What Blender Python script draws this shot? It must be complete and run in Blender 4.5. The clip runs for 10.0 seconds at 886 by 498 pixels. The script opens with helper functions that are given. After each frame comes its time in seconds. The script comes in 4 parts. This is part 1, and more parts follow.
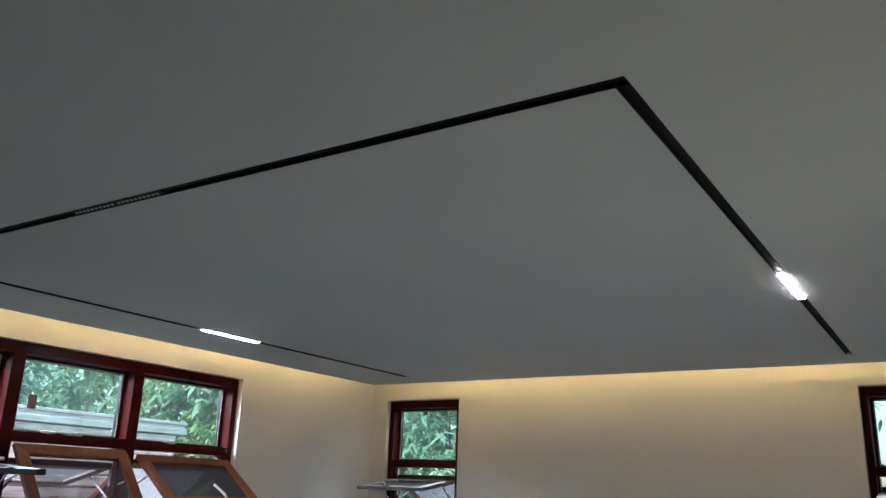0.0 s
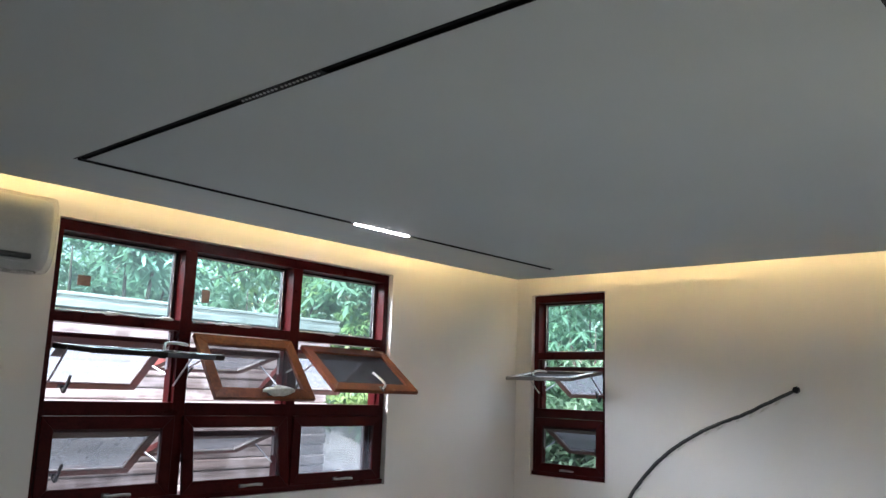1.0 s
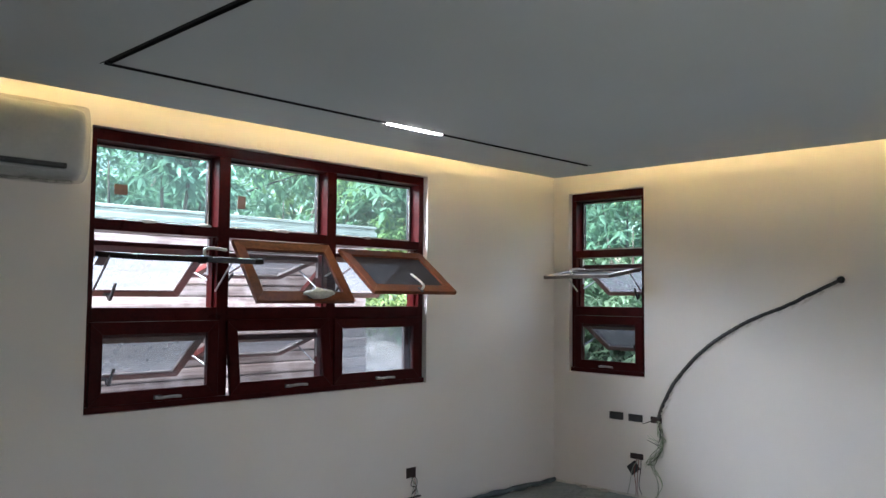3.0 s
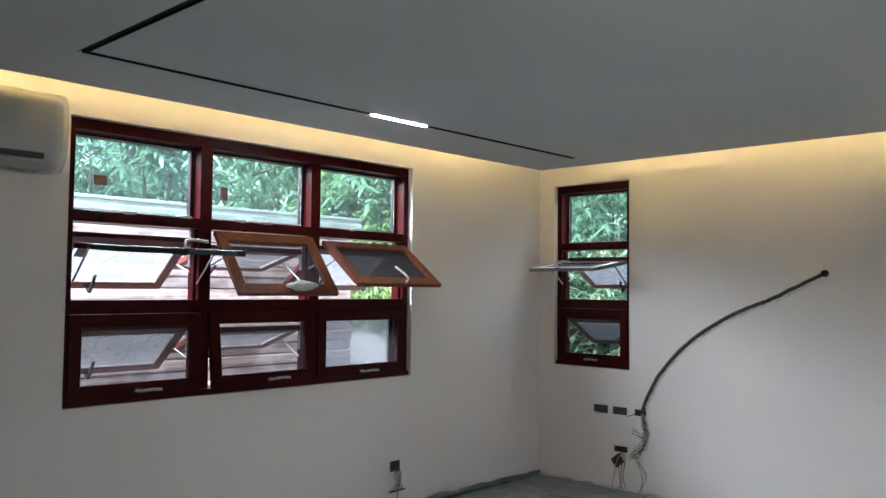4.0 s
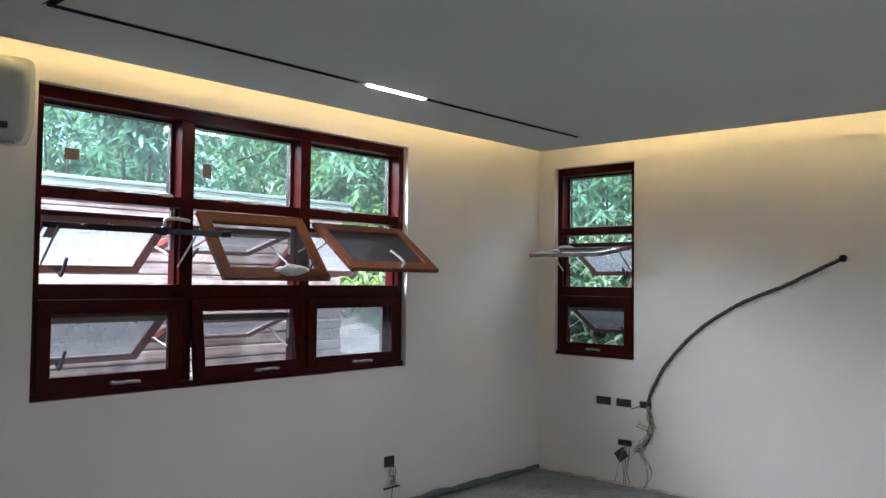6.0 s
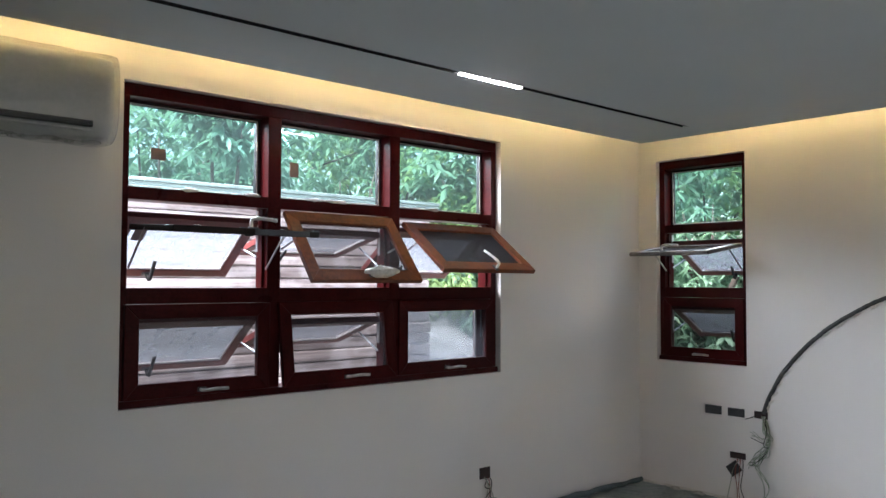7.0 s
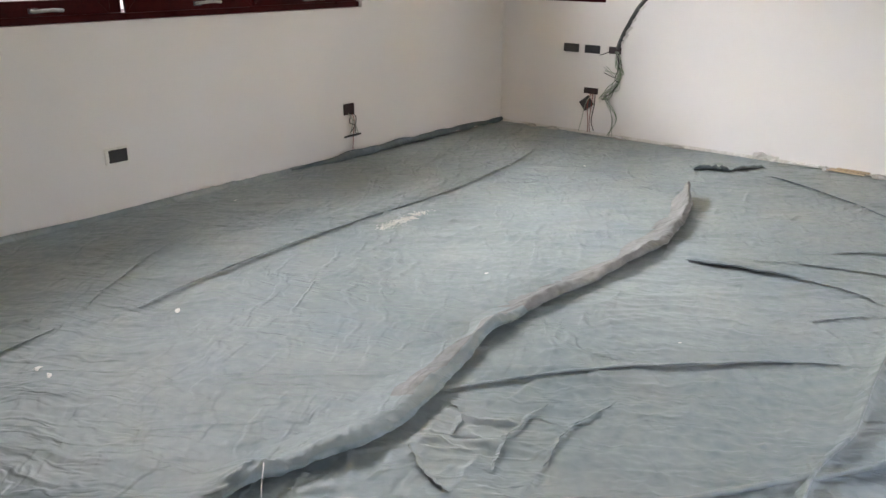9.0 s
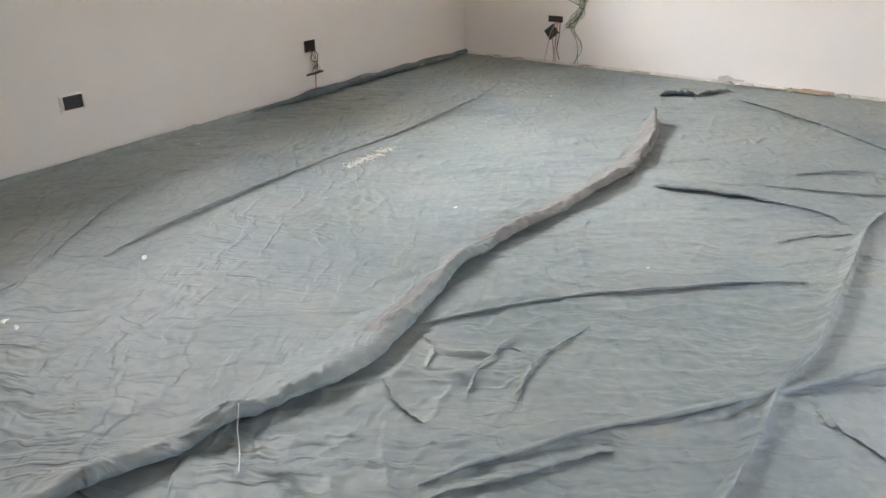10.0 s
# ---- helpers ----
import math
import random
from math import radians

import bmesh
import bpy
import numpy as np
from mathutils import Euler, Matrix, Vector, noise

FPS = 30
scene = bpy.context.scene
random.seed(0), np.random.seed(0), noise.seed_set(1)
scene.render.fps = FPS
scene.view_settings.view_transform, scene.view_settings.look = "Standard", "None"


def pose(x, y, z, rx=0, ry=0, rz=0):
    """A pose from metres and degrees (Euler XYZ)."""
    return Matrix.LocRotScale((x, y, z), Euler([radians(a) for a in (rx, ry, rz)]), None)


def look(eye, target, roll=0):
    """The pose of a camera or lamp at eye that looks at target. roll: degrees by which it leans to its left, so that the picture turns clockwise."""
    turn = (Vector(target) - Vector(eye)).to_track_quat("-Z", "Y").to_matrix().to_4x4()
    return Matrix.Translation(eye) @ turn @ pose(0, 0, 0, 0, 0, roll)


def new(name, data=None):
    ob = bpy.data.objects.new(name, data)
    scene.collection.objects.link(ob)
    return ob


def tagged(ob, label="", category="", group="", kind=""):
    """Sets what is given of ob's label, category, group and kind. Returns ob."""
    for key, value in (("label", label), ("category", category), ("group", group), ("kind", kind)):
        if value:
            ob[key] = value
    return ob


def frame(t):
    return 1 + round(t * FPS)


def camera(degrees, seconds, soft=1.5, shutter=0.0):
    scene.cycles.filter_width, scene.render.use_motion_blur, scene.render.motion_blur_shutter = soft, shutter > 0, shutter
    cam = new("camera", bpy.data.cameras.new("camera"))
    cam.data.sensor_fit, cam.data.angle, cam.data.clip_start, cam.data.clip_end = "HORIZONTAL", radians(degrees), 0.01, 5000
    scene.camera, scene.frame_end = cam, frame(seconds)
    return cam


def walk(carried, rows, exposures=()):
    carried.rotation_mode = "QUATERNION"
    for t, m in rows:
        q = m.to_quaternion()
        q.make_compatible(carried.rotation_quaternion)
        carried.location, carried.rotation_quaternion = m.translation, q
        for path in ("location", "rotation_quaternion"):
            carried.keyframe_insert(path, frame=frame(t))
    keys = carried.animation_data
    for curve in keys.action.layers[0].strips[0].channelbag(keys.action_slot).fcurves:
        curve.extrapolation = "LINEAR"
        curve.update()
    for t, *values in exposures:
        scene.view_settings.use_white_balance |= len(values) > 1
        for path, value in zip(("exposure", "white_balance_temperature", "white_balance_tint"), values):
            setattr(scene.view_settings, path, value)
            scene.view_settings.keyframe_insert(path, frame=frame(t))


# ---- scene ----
cam = camera(57.3, 10.0)
PATH = [
    (0, (4.644, -6.09, 1.837), (3.604, -4.48, 2.407), 2.1),
    (0.5, (4.601, -6.104, 1.813), (3.391, -4.599, 2.333), 2.4),
    (1, (4.538, -6.112, 1.715), (3.22, -4.648, 2.058), 2.0),
    (1.5, (4.515, -6.115, 1.679), (3.161, -4.661, 1.905), 2.0),
    (2, (4.518, -6.094, 1.668), (3.139, -4.655, 1.84), 0.8),
    (2.5, (4.502, -6.083, 1.66), (3.106, -4.656, 1.79), 0.6),
    (4, (4.478, -6.038, 1.67), (3.106, -4.585, 1.767), 0.6),
    (4.5, (4.44, -6.023, 1.663), (3.105, -4.536, 1.746), 0.7),
    (5, (4.372, -6.01, 1.65), (3.035, -4.524, 1.718), 0.9),
    (5.5, (4.296, -5.954, 1.634), (2.985, -4.445, 1.696), 0.8),
    (7, (3.925, -5.69, 1.618), (2.435, -4.358, 1.7), 0.2),
    (7.5, (3.861, -5.726, 1.556), (2.325, -4.446, 1.531), -0.0),
    (8, (3.936, -5.725, 1.448), (2.409, -4.464, 1.169), 0.1),
    (8.5, (3.963, -5.722, 1.36), (2.517, -4.425, 0.883), -0.4),
    (9, (4.001, -5.676, 1.309), (2.811, -4.217, 0.634), 0.3),
    (9.5, (4.023, -5.666, 1.29), (2.901, -4.207, 0.507), -0.7),
    (10, (4.01, -5.661, 1.293), (2.907, -4.207, 0.476), -1.3),
]
EXPOSURES = [(0.0, 2.4, 6150, 17), (0.5, 2.82, 6200, 17), (1.0, 2.82, 6200, 17), (2.5, 2.76, 6250, 17), (7.5, 2.65, 6250, 17), (8.4, 2.52, 6500, 18), (9.0, 3.5, 6850, 19), (9.4, 3.6, 7000, 19), (10.0, 3.58, 7000, 19)]
walk(cam, [(t, look(eye, target, roll)) for t, eye, target, roll in PATH], EXPOSURES)

# ---- light ----
world = bpy.data.worlds.new("sky")
scene.world = world
world.use_nodes = True
wn = world.node_tree.nodes
sky = wn.new("ShaderNodeTexSky")
sky.sky_type = "NISHITA"
sky.sun_disc = False
sky.sun_elevation = radians(52)
sky.sun_rotation = radians(172)
sky.air_density, sky.dust_density = 1.2, 3.0
wn["Background"].inputs["Strength"].default_value = 0.08
world.node_tree.links.new(sky.outputs[0], wn["Background"].inputs["Color"])

sun = new("sun", bpy.data.lights.new("sun", "SUN"))
sun.data.energy, sun.data.angle, sun.data.color = 3.0, radians(8), (1.0, 0.96, 0.88)
sun.matrix_world = look((0, 0, 0), (-0.12, 1.0, -1.25))

def sky_light(name, place, target, width, height, watts, colour):
    """An added area lamp; over a window it stands in for the sky that the trees leave open."""
    lamp = new(name, bpy.data.lights.new(name, "AREA"))
    lamp.data.shape = "RECTANGLE"
    lamp.data.size, lamp.data.size_y = width, height
    lamp.data.energy, lamp.data.color = watts, colour
    lamp.matrix_world = look(place, target)
    return lamp


DAY = (0.83, 0.92, 1.0)
sky_light("sky_over_west_window", (-1.75, -3.6, 3.62), (2.6, -1.9, 1.2), 4.8, 1.4, 222, DAY)
sky_light("sky_over_north_window", (0.45, 0.95, 3.5), (1.0, -1.9, 0.5), 0.9, 1.1, 36, DAY)
sky_light("sky_over_north_window", (4.45, 0.95, 3.5), (4.0, -1.9, 0.5), 0.9, 1.1, 36, DAY)
# fill lamp added out of view to lift the west wall and floor
side = sky_light("fill_in_east_opening", (5.10, -4.0, 1.25), (0, -3.6, 0.35), 1.7, 1.6, 0.62, (1.0, 0.97, 0.93))
side.data.spread = radians(120)
LED_WARM, LED_COLOUR = 16.0, (1.0, 0.72, 0.28)
LAMP_WHITE = 12.0

# ---- materials ----


def noise_node(nt, scale, detail, coords, stretch=(1, 1, 1)):
    mp = nt.nodes.new("ShaderNodeMapping")
    mp.inputs["Scale"].default_value = stretch
    nt.links.new(coords, mp.inputs["Vector"])
    n = nt.nodes.new("ShaderNodeTexNoise")
    n.inputs["Scale"].default_value, n.inputs["Detail"].default_value = scale, detail
    nt.links.new(mp.outputs[0], n.inputs["Vector"])
    return n


def material(name, dark, light, rough=0.5, fine=60.0, broad=2.5, bump=0.1, metal=0.0, stretch=(1, 1, 1), rough_var=0.15,
             coat=0.0, distance=0.002, spec=0.5):
    """A surface with broad stains and fine grain between two colours, uneven gloss and fine relief."""
    m = bpy.data.materials.new(name)
    m.use_nodes = True
    nt = m.node_tree
    b = nt.nodes["Principled BSDF"]
    co = nt.nodes.new("ShaderNodeTexCoord").outputs["Object"]
    a = noise_node(nt, broad, 5, co, stretch)
    f = noise_node(nt, fine, 4, co, stretch)
    mix = nt.nodes.new("ShaderNodeMath")
    mix.operation = "MULTIPLY_ADD"
    mix.inputs[1].default_value = 0.45
    nt.links.new(f.outputs["Fac"], mix.inputs[0])
    half = nt.nodes.new("ShaderNodeMath")
    half.operation = "MULTIPLY"
    half.inputs[1].default_value = 0.55
    nt.links.new(a.outputs["Fac"], half.inputs[0])
    nt.links.new(half.outputs[0], mix.inputs[2])
    ramp = nt.nodes.new("ShaderNodeValToRGB")
    ramp.color_ramp.elements[0].position, ramp.color_ramp.elements[1].position = 0.33, 0.68
    ramp.color_ramp.elements[0].color, ramp.color_ramp.elements[1].color = (*dark, 1), (*light, 1)
    nt.links.new(mix.outputs[0], ramp.inputs[0])
    nt.links.new(ramp.outputs[0], b.inputs["Base Color"])
    r = nt.nodes.new("ShaderNodeMapRange")
    r.inputs["To Min"].default_value, r.inputs["To Max"].default_value = max(0.02, rough - rough_var), min(1, rough + rough_var)
    nt.links.new(a.outputs["Fac"], r.inputs["Value"])
    nt.links.new(r.outputs[0], b.inputs["Roughness"])
    b.inputs["Metallic"].default_value = metal
    b.inputs["Coat Weight"].default_value = coat
    b.inputs["Specular IOR Level"].default_value = spec
    if bump:
        bp = nt.nodes.new("ShaderNodeBump")
        bp.inputs["Strength"].default_value, bp.inputs["Distance"].default_value = bump, distance
        nt.links.new(f.outputs["Fac"], bp.inputs["Height"])
        nt.links.new(bp.outputs[0], b.inputs["Normal"])
    return m


def emitter(name, colour, strength):
    m = bpy.data.materials.new(name)
    m.use_nodes = True
    nt = m.node_tree
    nt.nodes.remove(nt.nodes["Principled BSDF"])
    e = nt.nodes.new("ShaderNodeEmission")
    e.inputs["Color"].default_value, e.inputs["Strength"].default_value = (*colour, 1), strength
    nt.links.new(e.outputs[0], nt.nodes["Material Output"].inputs["Surface"])
    return m


def see_through(name, clear, tint, film=None, film_share=0.0, gloss_rough=0.03, uneven=0.2):
    """Clear glass, filmed glass or woven screen: a mix of straight transmission, a film that scatters, and a gloss by Fresnel."""
    m = bpy.data.materials.new(name)
    m.use_nodes = True
    nt = m.node_tree
    nt.nodes.remove(nt.nodes["Principled BSDF"])
    out = nt.nodes["Material Output"]
    t = nt.nodes.new("ShaderNodeBsdfTransparent")
    t.inputs["Color"].default_value = (*tint, 1)
    base = t.outputs[0]
    if film:
        co = nt.nodes.new("ShaderNodeTexCoord").outputs["Object"]
        n = noise_node(nt, 16.0, 6, co)
        d = nt.nodes.new("ShaderNodeBsdfDiffuse")
        d.inputs["Color"].default_value = (*film, 1)
        s = nt.nodes.new("ShaderNodeBsdfTranslucent")
        s.inputs["Color"].default_value = (*film, 1)
        ds = nt.nodes.new("ShaderNodeMixShader")
        nt.links.new(d.outputs[0], ds.inputs[1])
        nt.links.new(s.outputs[0], ds.inputs[2])
        share = nt.nodes.new("ShaderNodeMapRange")
        share.inputs["From Min"].default_value, share.inputs["From Max"].default_value = 0.3, 0.7
        share.inputs["To Min"].default_value, share.inputs["To Max"].default_value = film_share * (1 - uneven), min(1, film_share * (1 + uneven))
        nt.links.new(n.outputs["Fac"], share.inputs["Value"])
        mx = nt.nodes.new("ShaderNodeMixShader")
        nt.links.new(share.outputs[0], mx.inputs[0])
        nt.links.new(base, mx.inputs[1])
        nt.links.new(ds.outputs[0], mx.inputs[2])
        base = mx.outputs[0]
    if clear:
        g = nt.nodes.new("ShaderNodeBsdfGlossy")
        g.inputs["Roughness"].default_value = gloss_rough
        lw = nt.nodes.new("ShaderNodeLayerWeight")
        lw.inputs["Blend"].default_value = 0.5
        pw = nt.nodes.new("ShaderNodeMath")
        pw.operation = "POWER"
        pw.inputs[1].default_value = 4.0
        nt.links.new(lw.outputs["Facing"], pw.inputs[0])
        fr = nt.nodes.new("ShaderNodeMath")
        fr.operation = "MULTIPLY_ADD"
        fr.inputs[1].default_value, fr.inputs[2].default_value = 0.9, 0.035
        nt.links.new(pw.outputs[0], fr.inputs[0])
        mx = nt.nodes.new("ShaderNodeMixShader")
        nt.links.new(fr.outputs[0], mx.inputs[0])
        nt.links.new(base, mx.inputs[1])
        nt.links.new(g.outputs[0], mx.inputs[2])
        base = mx.outputs[0]
    nt.links.new(base, out.inputs["Surface"])
    return m


M_WALL = material("cream_wall_paint", (0.696, 0.657, 0.624), (0.768, 0.727, 0.694), 0.62, 180, 1.1, 0.10, rough_var=0.12)
M_CEIL = material("white_ceiling_paint", (0.53, 0.545, 0.55), (0.59, 0.605, 0.61), 0.75, 220, 0.8, 0.06, rough_var=0.08)
M_WOOD = material("red_stained_wood", (0.025, 0.0016, 0.0020), (0.058, 0.0046, 0.0048), 0.33, 60, 9, 0.06, coat=0.0, spec=0.09)
# near-black copy of the red wood, with shade painted into its colour
M_WOOD_SHADE = material("shaded_dark_wood", (0.007, 0.004, 0.004), (0.022, 0.010, 0.009), 0.45, 60, 6, 0.08, spec=0.2)
# lit copy of the red wood: the cove strips' warm light is in the colour
M_WOOD_LIT = material("led_lit_orange_wood", (0.070, 0.015, 0.005), (0.185, 0.048, 0.015), 0.42, 45, 7, 0.15, coat=0.05, spec=0.3)
M_SASH_GREY = material("pale_grey_sash_wood", (0.085, 0.072, 0.066), (0.22, 0.195, 0.18), 0.6, 50, 9, 0.15)
M_BEAD = material("grey_glazing_bead", (0.16, 0.15, 0.15), (0.30, 0.29, 0.29), 0.6, 60, 4, 0.05)
M_WOOD_OUT = material("weathered_red_wood", (0.055, 0.009, 0.008), (0.115, 0.021, 0.018), 0.40, 45, 5, 0.12)
M_BLACK = material("black_anodised_metal", (0.006, 0.006, 0.007), (0.012, 0.012, 0.013), 0.6, 120, 4, 0.05, spec=0.2)
M_DARKBOX = material("dark_plastic_box", (0.018, 0.017, 0.018), (0.045, 0.042, 0.042), 0.5, 90, 6, 0.05)
M_RED_BOX = material("rust_red_junction_box", (0.009, 0.004, 0.004), (0.030, 0.011, 0.009), 0.6, 60, 9, 0.1)
M_STEEL = material("brushed_steel", (0.42, 0.42, 0.42), (0.62, 0.62, 0.62), 0.35, 150, 8, 0.04, metal=1.0)
M_GUNMETAL = material("dark_metal_handle", (0.05, 0.05, 0.055), (0.10, 0.10, 0.11), 0.4, 150, 8, 0.04, metal=0.6)
M_WRAP = material("cloudy_plastic_wrap", (0.34, 0.32, 0.29), (0.70, 0.68, 0.64), 0.3, 40, 12, 0.6, distance=0.006)
M_AC = material("white_appliance_plastic", (0.42, 0.42, 0.41), (0.52, 0.52, 0.51), 0.42, 60, 3, 0.03)
M_WRAP_DULL = material("darker_plastic_wrap", (0.22, 0.205, 0.185), (0.46, 0.44, 0.41), 0.35, 40, 14, 0.5, distance=0.005)
M_TARP = material("blue_grey_tarpaulin", (0.166, 0.202, 0.200), (0.266, 0.296, 0.284), 0.52, 26, 1.3, 0.0, rough_var=0.10)
M_TARP_BACK = material("grey_tarpaulin_underside", (0.135, 0.132, 0.122), (0.245, 0.238, 0.22), 0.55, 26, 5, 0.3, distance=0.004)
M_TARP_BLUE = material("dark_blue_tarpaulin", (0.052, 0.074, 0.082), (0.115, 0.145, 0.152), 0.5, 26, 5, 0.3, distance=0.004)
M_TARP_SIDE = material("blue_tarpaulin_face", (0.15, 0.195, 0.20), (0.26, 0.300, 0.300), 0.5, 26, 5, 0.3, distance=0.004)
M_SLAB = material("concrete_slab", (0.20, 0.19, 0.18), (0.32, 0.31, 0.29), 0.85, 60, 2, 0.4)
M_PLASTER = material("raw_plaster_dust", (0.50, 0.46, 0.39), (0.78, 0.75, 0.70), 0.9, 60, 9, 0.5, distance=0.004)
M_RUBBLE = material("dusty_rubble", (0.24, 0.22, 0.19), (0.55, 0.52, 0.47), 0.9, 60, 9, 0.5, distance=0.004)
M_WHITE = material("white_board", (0.66, 0.63, 0.58), (0.78, 0.75, 0.70), 0.5, 60, 4, 0.05)
M_CONDUIT = material("grey_corrugated_conduit", (0.018, 0.018, 0.018), (0.075, 0.075, 0.072), 0.6, 80, 14, 0.3)
M_CARDBOARD = material("brown_cardboard", (0.34, 0.25, 0.16), (0.50, 0.40, 0.28), 0.8, 60, 7, 0.2)
M_CARD = material("brown_paper_sticker", (0.24, 0.155, 0.13), (0.36, 0.25, 0.21), 0.8, 60, 12, 0.1)
M_WIRE_GREEN = material("green_wire", (0.10, 0.17, 0.09), (0.22, 0.30, 0.17), 0.5, 60, 9, 0)
M_WIRE_RED = material("red_wire", (0.16, 0.03, 0.02), (0.32, 0.08, 0.05), 0.5, 60, 9, 0)
M_WIRE_GREY = material("grey_wire", (0.22, 0.24, 0.19), (0.42, 0.44, 0.36), 0.5, 60, 9, 0)
M_GLASS = see_through("window_glass", True, (0.80, 0.95, 0.92), (0.72, 0.84, 0.86), 0.010)
M_FILM = see_through("filmed_glass", True, (0.9, 0.95, 0.97), (0.125, 0.13, 0.142), 0.64, uneven=0.4)
M_DUSTY = see_through("dusty_glass", True, (0.9, 0.95, 0.97), (0.40, 0.43, 0.46), 0.24)
M_SCREEN_THICK = see_through("dense_insect_screen", False, (1, 1, 1), (0.06, 0.06, 0.064), 0.955, uneven=0.0)
M_SCREEN_MID = see_through("dusty_insect_screen", False, (1, 1, 1), (0.055, 0.055, 0.058), 0.66, uneven=0.0)
M_SCREEN = see_through("insect_screen", False, (1, 1, 1), (0.045, 0.045, 0.05), 0.61, uneven=0.0)
M_BAG = see_through("thin_plastic_bag", True, (0.97, 0.97, 0.96), (0.62, 0.62, 0.60), 0.10, 0.25)
M_LED = emitter("warm_led", LED_COLOUR, LED_WARM)
M_LAMP = emitter("white_diffuser_lit", (1.0, 0.98, 0.97), LAMP_WHITE)


def creased(m, amount=1.0):
    """Crumple relief for the tarpaulin: short sharp creases of two sizes."""
    nt = m.node_tree
    co = nt.nodes.new("ShaderNodeTexCoord").outputs["Object"]
    mp = nt.nodes.new("ShaderNodeMapping")
    mp.inputs["Rotation"].default_value = (0, 0, radians(-33))
    nt.links.new(co, mp.inputs["Vector"])
    warp = noise_node(nt, 2.2, 3, mp.outputs[0])
    add = nt.nodes.new("ShaderNodeVectorMath")
    add.operation = "MULTIPLY_ADD"
    add.inputs[1].default_value = (0.28, 0.28, 0.0)
    nt.links.new(warp.outputs["Color"], add.inputs[0])
    nt.links.new(mp.outputs[0], add.inputs[2])
    last = None
    for kind, scale, stretch, dist in (("cells", 2.6, (0.5, 1.6, 1), 0.018), ("cells", 6.0, (0.5, 1.5, 1), 0.010), ("ridge", 2.3, (0.45, 1.9, 1), 0.0048), ("ridge", 5.2, (0.5, 1.7, 1), 0.0030),
                                       ("ridge", 3.4, (1.6, 0.5, 1), 0.0030), ("grain", 7.0, (0.6, 1.3, 1), 0.007)):
        if kind == "cells":
            m2 = nt.nodes.new("ShaderNodeMapping")
            m2.inputs["Scale"].default_value = stretch
            nt.links.new(add.outputs[0], m2.inputs["Vector"])
            n = nt.nodes.new("ShaderNodeTexVoronoi")
            n.voronoi_dimensions = "2D"
            n.feature = "F1"
            n.inputs["Scale"].default_value = scale
            nt.links.new(m2.outputs[0], n.inputs["Vector"])
            height = n.outputs["Distance"]
        elif kind == "ridge":
            n = noise_node(nt, scale, 3, add.outputs[0], stretch)
            off = nt.nodes.new("ShaderNodeMath")
            off.operation = "SUBTRACT"
            off.inputs[1].default_value = 0.5
            nt.links.new(n.outputs["Fac"], off.inputs[0])
            fold = nt.nodes.new("ShaderNodeMath")
            fold.operation = "ABSOLUTE"
            nt.links.new(off.outputs[0], fold.inputs[0])
            crest = nt.nodes.new("ShaderNodeMapRange")
            crest.interpolation_type = "SMOOTHERSTEP"
            crest.inputs["From Max"].default_value = 0.07
            crest.inputs["To Min"].default_value, crest.inputs["To Max"].default_value = 1.0, 0.0
            nt.links.new(fold.outputs[0], crest.inputs["Value"])
            height = crest.outputs[0]
        else:
            n = noise_node(nt, scale, 6, add.outputs[0], stretch)
            height = n.outputs["Fac"]
        bp = nt.nodes.new("ShaderNodeBump")
        bp.inputs["Strength"].default_value, bp.inputs["Distance"].default_value = amount, dist
        nt.links.new(height, bp.inputs["Height"])
        if last:
            nt.links.new(last.outputs[0], bp.inputs["Normal"])
        last = bp
    nt.links.new(last.outputs[0], nt.nodes["Principled BSDF"].inputs["Normal"])


def mottled(m, tint, scale, low, high):
    """Patches of dust over a surface's own colour."""
    nt = m.node_tree
    b = nt.nodes["Principled BSDF"]
    old = b.inputs["Base Color"].links[0].from_socket
    co = nt.nodes.new("ShaderNodeTexCoord").outputs["Object"]
    n = noise_node(nt, scale, 7, co)
    r = nt.nodes.new("ShaderNodeMapRange")
    r.inputs["From Min"].default_value, r.inputs["From Max"].default_value = low, high
    r.inputs["To Max"].default_value = 0.42
    nt.links.new(n.outputs["Fac"], r.inputs["Value"])
    mx = nt.nodes.new("ShaderNodeMix")
    mx.data_type = "RGBA"
    nt.links.new(r.outputs[0], mx.inputs["Factor"])
    nt.links.new(old, mx.inputs[6])
    mx.inputs[7].default_value = (*tint, 1)
    nt.links.new(mx.outputs[2], b.inputs["Base Color"])


mottled(M_TARP, (0.295, 0.295, 0.268), 3.1, 0.50, 0.72)
mottled(M_TARP, (0.178, 0.216, 0.238), 1.7, 0.52, 0.70)
creased(M_TARP)
creased(M_TARP_BACK)
creased(M_TARP_SIDE)


def leaf_material(name, dark, light, glow):
    """Leaves: a glossy upper face, with light passing through the blade."""
    m = material(name, dark, light, 0.42, 9, 0.7, 0.0, rough_var=0.1)
    nt = m.node_tree
    b = nt.nodes["Principled BSDF"]
    t = nt.nodes.new("ShaderNodeBsdfTranslucent")
    t.inputs["Color"].default_value = (*glow, 1)
    mx = nt.nodes.new("ShaderNodeMixShader")
    mx.inputs[0].default_value = 0.45
    nt.links.new(b.outputs[0], mx.inputs[1])
    nt.links.new(t.outputs[0], mx.inputs[2])
    nt.links.new(mx.outputs[0], nt.nodes["Material Output"].inputs["Surface"])
    return m


